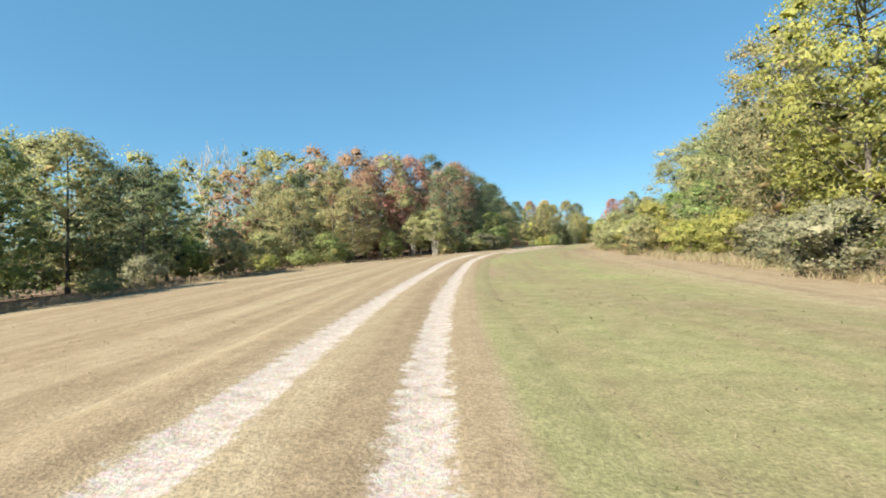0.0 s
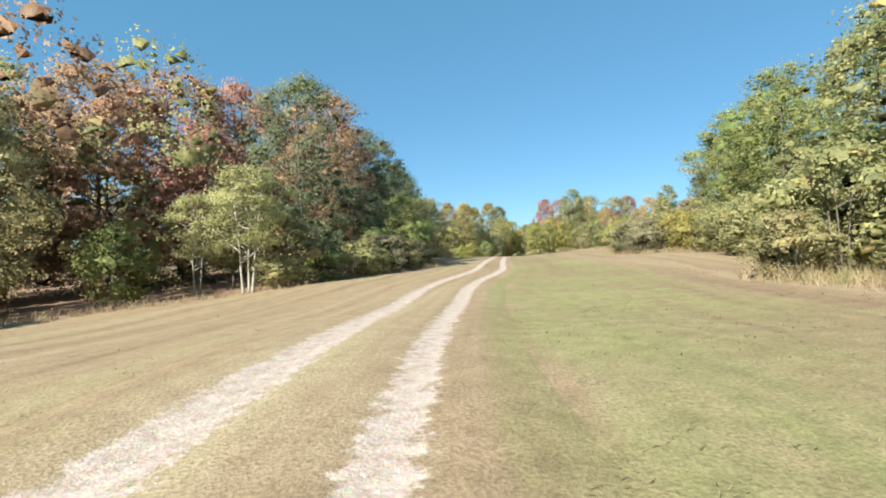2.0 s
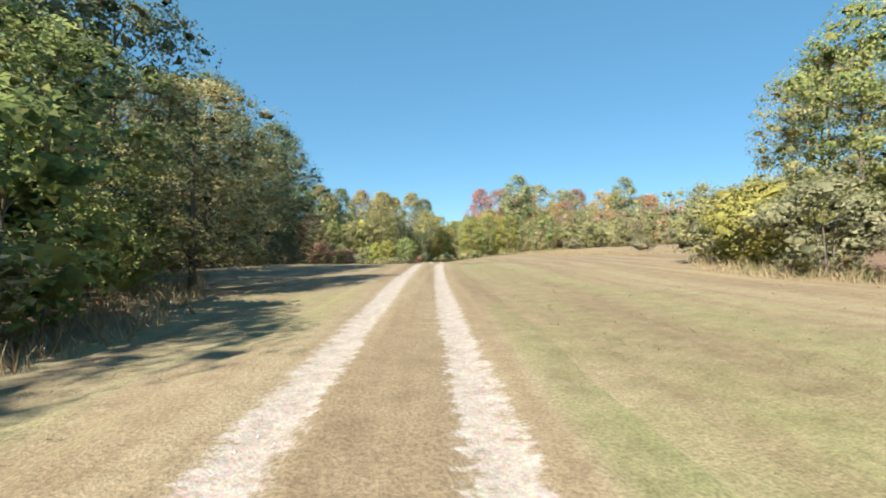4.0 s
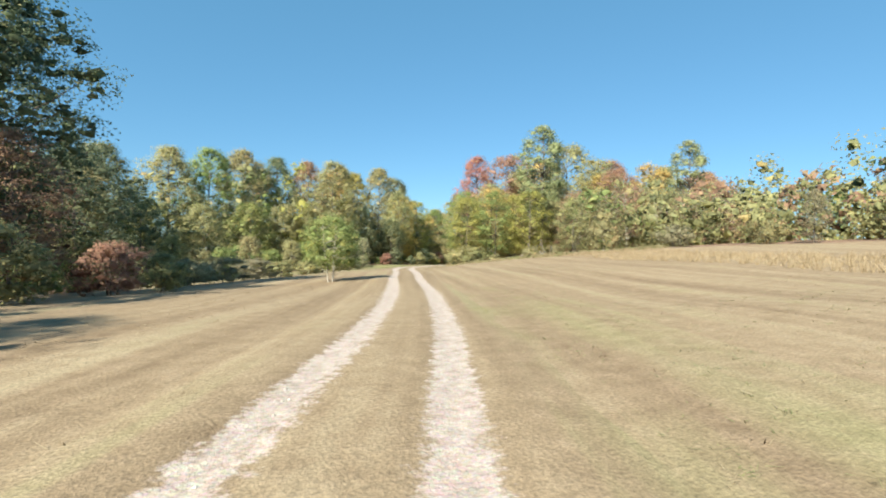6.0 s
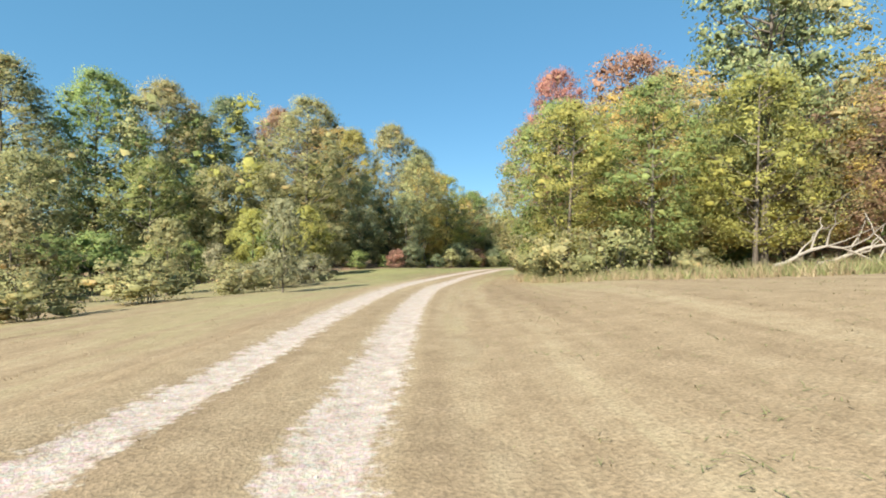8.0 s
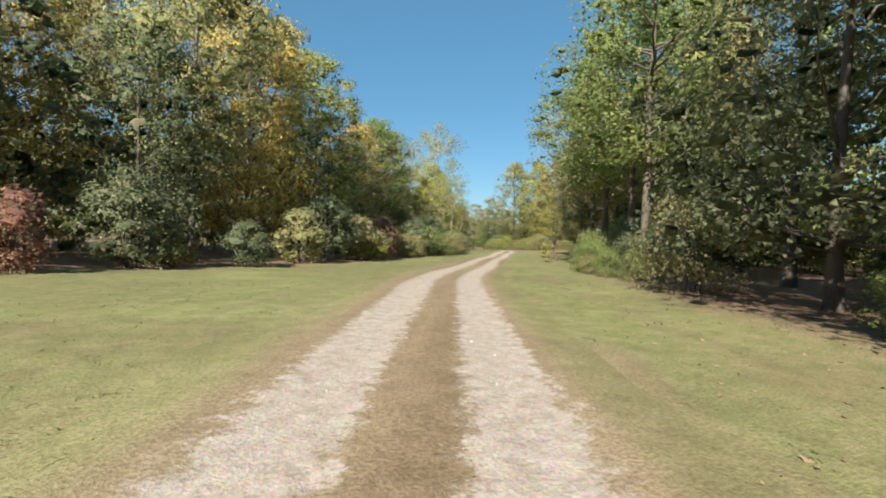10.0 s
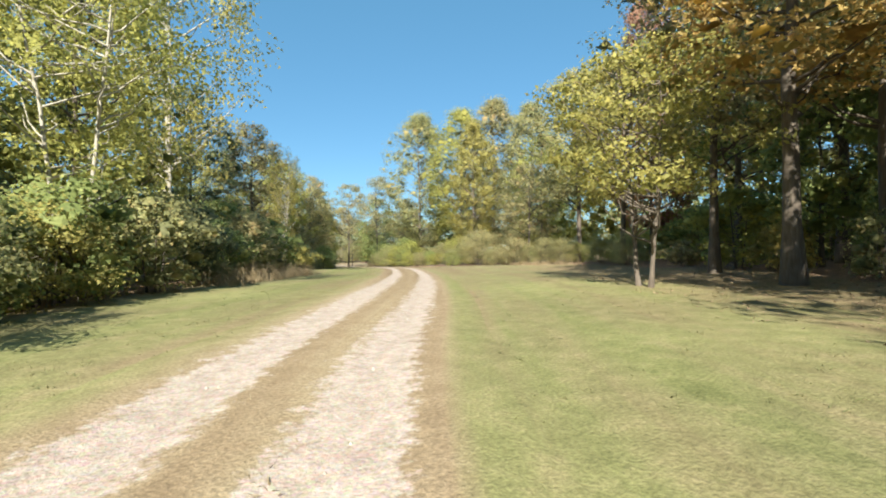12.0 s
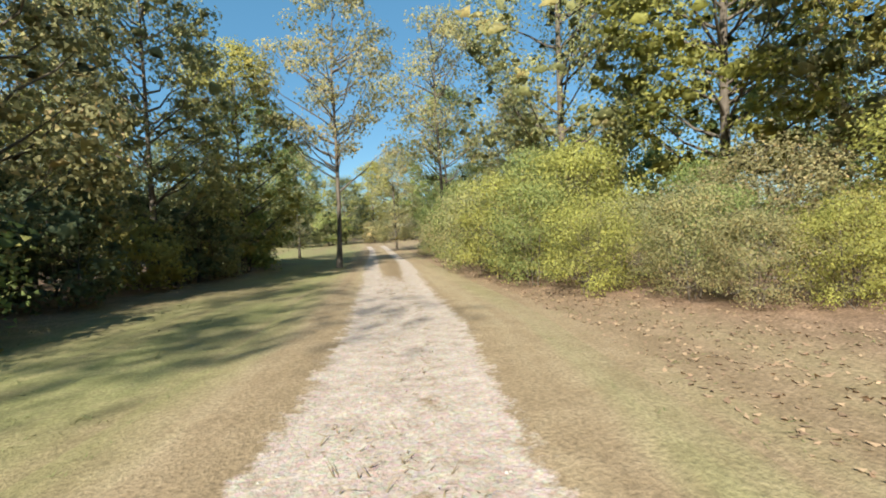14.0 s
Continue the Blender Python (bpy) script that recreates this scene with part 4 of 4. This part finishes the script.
fill = np.random.default_rng(5)
for sgn, edges in ((-1, EDGE_L), (1, EDGE_R)):
    for depth, step, kinds, gap in ((1.0, 4.4, "shrub shrub thicket", 1.6), (3.2, 6.2, "maple oak oak", 3.8), (5.0, 10.0, "thicket thicket sapling", 2.6), (9.0, 6.6, "oak maple tall", 4.4)):
        s = -15.0
        while s < min(405, run[-1] - 12):
            s += step * (0.7 + 0.6 * fill.random())
            e = float(np.interp(s, *edges))
            x, y = place_at(s, e + sgn * (depth + fill.normal(0, 0.9)))
            ss, uu, _ = locate(x, y)
            el, er = np.interp(ss[0], *EDGE_L), np.interp(ss[0], *EDGE_R)
            kind = kinds.split()[int(fill.integers(3))]
            if sgn > 0 and 249 < s < 299 and depth < 6:
                if depth < 2 or fill.random() < 0.6:
                    continue
                kind = "high"
            if sgn < 0 and 276 < s < 308 and depth < 6 and kind != "shrub":
                continue
            small = kind in ("shrub", "thicket")
            if kind in ("oak", "maple") and (abs(uu[0]) < 17 or s > 235):
                kind = "close"
            if kind == "tall" and (abs(uu[0]) < 22 or s > 235):
                kind = "high"
            if el - depth * 0.5 < uu[0] < er + depth * 0.5 or not free(x, y, gap, 0.6 if small else 1.0):
                continue
            if sgn > 0 and 84 < ss[0] < 118 and uu[0] < 28 and not small:
                continue
            colour = tone(sgn, s, fill)
            if small:
                colour = ("green", "olive", "grey" if s < 230 else "yellow", "olive", "yellow")[int(fill.integers(5))]
                if kind == "thicket" and abs(uu[0]) < 13 and s > 235:
                    kind = "bramble"
                if s > 330 and sgn > 0:      # dry tangle at the track's end
                    kind, colour = "tangle", ("olive", "green", "olive", "yellow")[int(fill.integers(4))]
                tall = (2.2 if kind == "shrub" else 2.6 if kind == "tangle" and s < 352 else 3.8) * (0.7 + 0.6 * fill.random())
            else:
                tall = float(np.interp(s, *TALL[sgn])) * (0.92 + 0.15 * fill.random()) * (0.85 if depth < 4 else 1.0) * (0.45 if kind == "sapling" else 1)
            if uu[0] < -26 and 195 < s < 226:
                tall = min(tall, 16.6)
            if uu[0] > 33 and 200 < s < 245:
                tall = min(tall, 15.0)
            wide = 0.9 + 0.3 * fill.random()
            if small and (s < 4 or depth > 4 and s > 110):
                continue
            if not small or (x - 64.5) ** 2 + (y - 176.0) ** 2 > 20:
                plant(kind, colour, x, y, tall, wide)


def far_woods():
    """The depth of the wood behind its edge, too far in to tell the trees apart."""
    r = np.random.default_rng(9)
    V, F, M, N, off = [], [], [], [], 0
    tones = ["dark", "olive", "green", "rust", "yellow"]
    for sgn, edges in ((-1, EDGE_L), (1, EDGE_R)):
        for depth, step in ((14, 6), (21, 7.5), (30, 9), (42, 8), (52, 8), (63, 8), (75, 9), (88, 9), (102, 10), (118, 11)):
            s = -40.0
            while s < run[-1] + 40:
                s += step * (0.7 + 0.6 * r.random())
                x, y = place_at(s, float(np.interp(s, *edges)) + sgn * (depth + r.normal(0, 2)))
                if s > run[-1] - 6:      # the wood that closes the clearing
                    x, y = 165 + sgn * (s - run[-1] + 6) * 1.6 + r.normal(0, 3), 400 + depth + r.normal(0, 3)
                ss, uu, _ = locate(x, y)
                if s < run[-1] - 6 and np.interp(ss[0], *EDGE_L) - 9 < uu[0] < np.interp(ss[0], *EDGE_R) + 9 or s < run[-1] - 6 and abs(uu[0]) < 21:
                    continue
                tall = float(np.interp(ss[0], *TALL[-1 if uu[0] < 0 else 1])) * (0.9 + 0.15 * r.random())
                if uu[0] < 0 and 0 < ss[0] < 90:
                    tall = max(tall, 15.0 if ss[0] < 56 else 18.5)
                if uu[0] > 44 and 110 < ss[0] < 200:
                    tall = max(tall, 11.8 if uu[0] < 66 else 16.0)
                if uu[0] < -26 and 195 < ss[0] < 226:
                    tall = min(tall, 16.6)
                if uu[0] > 33 and 200 < ss[0] < 245:
                    tall = min(tall, 15.0)
                deep = depth > 38 and abs(uu[0]) > 50
                c = clump_centres(r, 10 if deep else 40 if abs(uu[0]) < 42 else 30, 5.0 if deep else 4.2, 0.5, tall - 1.2, "round") + np.array([x, y, float(height(x, y)[0])])
                low = np.stack([r.normal(0, 3.2, 7), r.normal(0, 3.2, 7), 0.4 + 4.2 * r.random(7)], 1) + np.array([x, y, float(height(x, y)[0])])
                c = c if deep else np.concatenate([c, low])
                rad = (2.5 if deep else 1.6) * (0.6 + 0.7 * r.random(len(c)))
                v, f = leaves(r, c, rad, *((18, 0.66) if deep else (44, 0.22) if abs(uu[0]) < 42 else (40, 0.26)), hull=0.3)
                nn = soft_normals(v, f, c, c.mean(0))
                cv, cf, cn = boughs(r, c, rad * 0.42, 0.75)
                away = cv - c.mean(0)
                cn = 0.5 * cn + 1.2 * away / (np.linalg.norm(away, axis=1)[:, None] + 1e-9) + np.array([0, 0, 0.25])
                f = np.concatenate([f, cf + len(v)])
                v = np.concatenate([v, cv])
                N.append(np.concatenate([nn, cn / np.linalg.norm(cn, axis=1)[:, None]]))
                V.append(v)
                F.append(f + off)
                M.append(np.full(len(f), tones.index(w) if (w := tone(-1 if uu[0] < 0 else 1, ss[0], r)) in tones else 1))
                off += len(v)
    me = mesh_from("woods", np.concatenate(V), np.concatenate(F), LEAF["dark"], True, np.concatenate(N))
    for w in tones[1:]:
        me.materials.append(LEAF[w])
    me.polygons.foreach_set("material_index", np.concatenate(M).astype(np.int32))
    return tagged(new("woods", me), "depth of mixed autumn woodland behind the edge trees", "woods", kind="stuff")


far_woods()


# ---- single things by the track ----
def part(name, me, parent, label=""):
    ob = new(name, me)
    ob.parent = parent
    return tagged(ob, label)


def ground_at(x, y):
    return float(height(x, y)[0])


bare = new("tree")
bare.matrix_basis = pose(-44, 91, ground_at(-44, 91))
part("trunk", bare_branches(4, 26, BARK_PALE), bare)
tagged(bare, "bare grey tree that has lost its leaves", "tree", "trees of the wood")
bare_b = new("tree")
bare_b.matrix_basis = pose(112, 203, ground_at(112, 203))
part("trunk", bare_branches(8, 16, BARK_PALE), bare_b)
tagged(bare_b, "bare grey tree behind the meadow", "tree", "trees of the wood")


def make_fallen_branch(x, y, turn, length, seed):
    """A bleached dead branch with side limbs, lying at the meadow's edge."""
    r = np.random.default_rng(seed)
    ob = new("fallen_branch")
    ob.matrix_basis = pose(x, y, ground_at(x, y), 0, 0, turn)
    f = np.linspace(0, 1, 9)[:, None]
    main = np.concatenate([(f - 0.5) * length, 0.25 * np.sin(f * 5), 0.12 + 0.8 * np.sin(f * 3.0) ** 2], 1)
    me = mesh_from("limb", *tube(main, 0.085 * (1 - 0.7 * f[:, 0]), 7), DEADWOOD, True)
    part("limb", me, ob)
    for k in range(7):
        o = main[2 + k % 6]
        d = np.array([r.normal(0.4, 0.4), r.normal(0, 0.7), 0.8 + 0.5 * r.random()]) * length * 0.26
        g = np.linspace(0, 1, 6)[:, None]
        q = o + d * g + np.cumsum(r.normal(0, 0.07, (6, 3)), 0) * (g > 0)
        part("side_branch", mesh_from("side_branch", *tube(q, 0.045 * (1 - 0.75 * g[:, 0]), 5), DEADWOOD, True), ob)
    return tagged(ob, "bleached dead branch lying in the long grass", "branch")


make_fallen_branch(66.3, 179.2, -20, 4.2, 3)
make_fallen_branch(68.6, 178.6, -35, 4.6, 5)


def lobed_leaf(o, d, w, up, size):
    """Points of one broad leaf with five lobes, drooping at its tips."""
    outline = [(0.0, 0.0), (0.1, 0.3), (0.22, 0.55), (0.4, 0.28), (0.62, 0.46), (0.66, 0.16), (1.0, 0.0), (0.66, -0.16), (0.62, -0.46), (0.4, -0.28), (0.22, -0.55), (0.1, -0.3)]
    V = [o + d * a * size + w * b * size - up * size * (0.22 * a * a + 0.35 * b * b) for a, b in outline]
    return [o + d * 0.36 * size + up * 0.02 * size] + V, [[0, k + 1, (k + 1) % 12 + 1] for k in range(12)]


def make_broadleaf_plant(x, y, tall, seed, colour, name, label, stems=7, size=0.2, spread=0.5):
    """A plant of several arching stems with large single leaves."""
    r = np.random.default_rng(seed)
    ob = new(name)
    ob.matrix_basis = pose(x, y, ground_at(x, y), 0, 0, 40)
    for k in range(stems):
        f = np.linspace(0, 1, 7)[:, None]
        a = k * 2.4 + r.random()
        reach = spread * (0.3 + 0.7 * r.random())
        top = np.array([math.cos(a) * reach, math.sin(a) * reach, (0.65 + 0.35 * r.random())]) * tall
        bow = np.array([0, 0, 0.25]) * tall
        part("stem", mesh_from("stem", *tube(top * f + bow * (f - f * f), 0.012 * (1 - 0.7 * f[:, 0]), 5), LEAF["green"], True), ob)
        for j in range(16):
            g = 0.12 + 0.88 * (j + r.random() * 0.6) / 16
            o = top * g + bow * (g - g * g)
            h = r.random() * 6.283
            d = np.array([math.cos(h), math.sin(h), r.normal(0.15, 0.35)])
            d /= np.linalg.norm(d)
            w = np.cross(d, (0, 0, 1))
            w = w / np.linalg.norm(w) + np.array([0, 0, r.normal(0, 0.35)])
            w /= np.linalg.norm(w)
            up = np.cross(w, d)
            o = o + d * 0.3 * size
            part("leaf", mesh_from("leaf", *lobed_leaf(o, d, w, up, size * (0.65 + 0.7 * r.random())), LEAF[colour]), ob)
    return tagged(ob, label, "plant")


make_broadleaf_plant(98.0, 250.0, 2.3, 2, "yellow", "broadleaf_plant", "sunlit young plant with large lobed leaves on the verge", 4, 0.34, 0.28)
make_broadleaf_plant(104.3, 255.4, 1.2, 6, "rust", "weed", "brownish seeding weed standing on the verge", 4, 0.11)


def make_stick(x, y, turn, length, radius):
    ob = new("stick")
    f = np.linspace(0, 1, 7)[:, None]
    q = np.concatenate([(f - 0.5) * length, 0.05 * np.sin(f * 7), 0 * f + radius], 1)
    V, F = tube(q, radius * (1 - 0.4 * f[:, 0]), 6)
    ob.data = None
    ob.matrix_basis = pose(x, y, ground_at(x, y), 0, 0, turn)
    part("wood", mesh_from("wood", V, F, DEADWOOD, True), ob)
    return tagged(ob, "pale bare stick lying on the leaf litter", "stick", "sticks under the bushes")


for s, u, turn, length, radius in ((376, 6.2, 10, 1.9, 0.035), (374, 5.8, 35, 1.3, 0.03), (379, 6.4, -20, 1.5, 0.03), (371, 6.6, 5, 1.6, 0.03), (383, 5.4, 60, 1.2, 0.025)):
    x, y = place_at(s - 14, u)
    make_stick(x, y, turn, length, radius)


def make_brush_pile(x, y, seed):
    """Cut brush: many thin grey twigs heaped over one another."""
    r = np.random.default_rng(seed)
    ob = new("brush_pile")
    ob.matrix_basis = pose(x, y, ground_at(x, y))
    for k in range(70):
        a, e = r.random() * 6.28, r.normal(0.35, 0.3)
        d = np.array([math.cos(a) * math.cos(e), math.sin(a) * math.cos(e), abs(math.sin(e))]) * (0.6 + 0.9 * r.random())
        o = np.array([r.normal(0, 0.9), r.normal(0, 0.9), 0.05 + 0.5 * r.random()])
        g = np.linspace(0, 1, 5)[:, None]
        q = o + d * (g - 0.3) + np.cumsum(r.normal(0, 0.04, (5, 3)), 0)
        q[:, 2] = np.maximum(q[:, 2], 0.02)
        part("twig", mesh_from("twig", *tube(q, 0.011 * (1 - 0.6 * g[:, 0]), 4), BARK if k % 4 else DEADWOOD, True), ob)
    return tagged(ob, "heap of cut grey brushwood among the bushes", "brush pile")


make_brush_pile(*place_at(366, 7.6), 1)
make_brush_pile(*place_at(371, 6.9), 2)


# ---- loose cover of the ground ----
def scatter(n, s0, s1, u_of, r, foot=None):
    s = s0 + (s1 - s0) * r.random(n)
    u = u_of(n) + (np.interp(s, *foot) if foot else 0)
    x = np.interp(s, run, line[:, 0]) + np.interp(s, run, side[:, 0]) * u
    y = np.interp(s, run, line[:, 1]) + np.interp(s, run, side[:, 1]) * u
    keep = (u > np.interp(s, *EDGE_L) - 1) & (u < np.interp(s, *EDGE_R) + 1)
    return s[keep], u[keep], x[keep], y[keep]


def make_grass(name, label, n, blades, tall, u_of, s0, s1, material, seed, wide=0.007, bend=1.0, foot=None):
    r = np.random.default_rng(seed)
    s, u, x, y = scatter(n, s0, s1, u_of, r, foot)
    z = height(x, y) + 0.03 * (np.abs(u) < 2.2)
    m = len(x) * blades
    root = np.repeat(np.stack([x, y, z], 1), blades, 0) + np.concatenate([r.normal(0, 0.07, (m, 2)), np.zeros((m, 1))], 1)
    h = np.repeat(tall * (0.5 + r.random(len(x))), blades) * (0.6 + 0.6 * r.random(m))
    a = r.random(m) * 6.283
    lean = r.normal(0, bend, (m, 2)) * h[:, None]
    w = np.stack([np.cos(a), np.sin(a), 0 * a], 1) * wide * (0.7 + 0.6 * r.random((m, 1)))
    tip = root + np.concatenate([lean, h[:, None]], 1)
    down = np.cross(2 * w, tip - root + w)[:, 2:3] < 0
    w = np.where(down, -w, w)
    V = np.stack([root - w, root + w, tip], 1).reshape(-1, 3)
    me = mesh_from(name, V, np.arange(3 * m).reshape(-1, 3), material, True, np.tile([0.0, 0.0, 1.0], (3 * m, 1)) if bend > 0.9 else None)
    return tagged(new(name, me), label, "grass", kind="stuff")


def band(a, b):
    r = np.random.default_rng(int(a * 10 + b * 100) % 977)
    return lambda n: a + (b - a) * r.random(n)


make_grass("dry_grass", "short dry straw-coloured meadow grass", 7000, 6, 0.03, band(2.0, 26.0), -4, 215, STRAW, 1, 0.007, 2.0)
make_grass("dry_grass", "dry straw grass on the verge of the track", 7500, 6, 0.03, band(-13.0, -1.7), -4, 225, STRAW, 2, 0.007, 2.0)
make_grass("dry_grass", "dry grass on the ridge between the ruts", 5000, 5, 0.03, band(-0.45, 0.45), -2, 380, STRAW, 3, 0.007, 2.0)
make_grass("green_grass", "short green grass along the track", 11000, 6, 0.03, band(1.7, 11.0), -4, 380, BLADE, 4, 0.007, 2.0)
make_grass("green_grass", "green lawn grass beside the wood", 7500, 6, 0.03, band(-10.0, -1.8), 205, 380, BLADE, 5, 0.007, 2.0)
make_grass("tall_grass", "tall pale grass at the foot of the wood", 2600, 9, 0.32, lambda n: 17 + 7 * np.random.default_rng(3).random(n), 128, 182, STRAW, 6, 0.012, 0.35)
make_grass("tall_grass", "long yellowing grass along the bushes", 2600, 8, 0.42, band(-2.6, 0.8), 8, 126, STRAW, 11, 0.011, 0.4, EDGE_R)
make_grass("tall_grass", "long green grass along the bushes", 1800, 8, 0.36, band(-1.8, 1.0), 8, 126, BLADE, 12, 0.011, 0.4, EDGE_R)
make_grass("tall_grass", "long dry grass before the meadow's thickets", 1800, 8, 0.36, band(-0.8, 2.0), 8, 110, STRAW, 13, 0.011, 0.4, EDGE_L)
make_grass("tall_grass", "long green weeds and grass before the bushes", 1300, 9, 0.42, band(-1.7, 1.0), 176, 208, BLADE, 14, 0.012, 0.4, EDGE_R)
make_grass("tall_grass", "long bleached grass before the bushes", 900, 9, 0.4, band(-2.2, 1.1), 176, 208, STRAW, 15, 0.012, 0.4, EDGE_R)
make_grass("tall_grass", "tall seeding grass and reeds at the wood's foot", 420, 9, 0.7, band(-9.2, -6.9), 318, 334, STRAW, 7, 0.009, 0.25)
make_grass("tall_grass", "tufts of tall grass before the bushes", 260, 9, 0.4, band(11.0, 15.0), 336, 352, STRAW, 8, 0.008, 0.3)


def make_fallen_leaves(n, s0, s1, u_of, seed):
    r = np.random.default_rng(seed)
    s, u, x, y = scatter(n, s0, s1, u_of, r)
    c = np.stack([x, y, height(x, y) + 0.02], 1)
    V, F = leaves(r, c, np.full(len(c), 0.02), 1, 0.065, 0.3, 3.0, True)
    nrm = soft_normals(V, F, c - np.array([0, 0, 1.0]), c.mean(0) - np.array([0, 0, 400.0]))
    me = mesh_from("fallen_leaves", V, F, LITTER, True, nrm)
    return tagged(new("fallen_leaves", me), "brown fallen leaves lying on the ground", "leaves", kind="stuff")


make_fallen_leaves(9000, 352, 384, band(2.6, 9.0), 1)
make_fallen_leaves(2600, 285, 320, band(7.0, 17.0), 2)
make_fallen_leaves(900, 225, 300, band(2.0, 9.0), 4)


def make_stones(n, seed):
    """Loose stones thrown out along the ruts."""
    r = np.random.default_rng(seed)
    s = -3 + 380 * r.random(n)
    u = np.where(r.random(n) < 0.5, -0.8, 0.8) + r.normal(0, 0.3, n)
    x = np.interp(s, run, line[:, 0]) + np.interp(s, run, side[:, 0]) * u
    y = np.interp(s, run, line[:, 1]) + np.interp(s, run, side[:, 1]) * u
    c = np.stack([x, y, height(x, y) + 0.02], 1)
    k = (0.008 + 0.02 * r.random((n, 1)) ** 3)
    o = np.array([[1, 0, 0], [0, 1, 0], [-1, 0, 0], [0, -1, 0], [0, 0, 0.7], [0, 0, -0.7]])
    V = c[:, None] + o[None] * k[:, None] * (0.7 + 0.6 * r.random((n, 6, 1)))
    f = np.array([[0, 1, 4], [1, 2, 4], [2, 3, 4], [3, 0, 4], [1, 0, 5], [2, 1, 5], [3, 2, 5], [0, 3, 5]])
    F = (f[None] + 6 * np.arange(n)[:, None, None]).reshape(-1, 3)
    return tagged(new("gravel", mesh_from("gravel", V.reshape(-1, 3), F, STONE)), "loose pale stones along the wheel ruts", "gravel", kind="stuff")


make_stones(6000, 3)
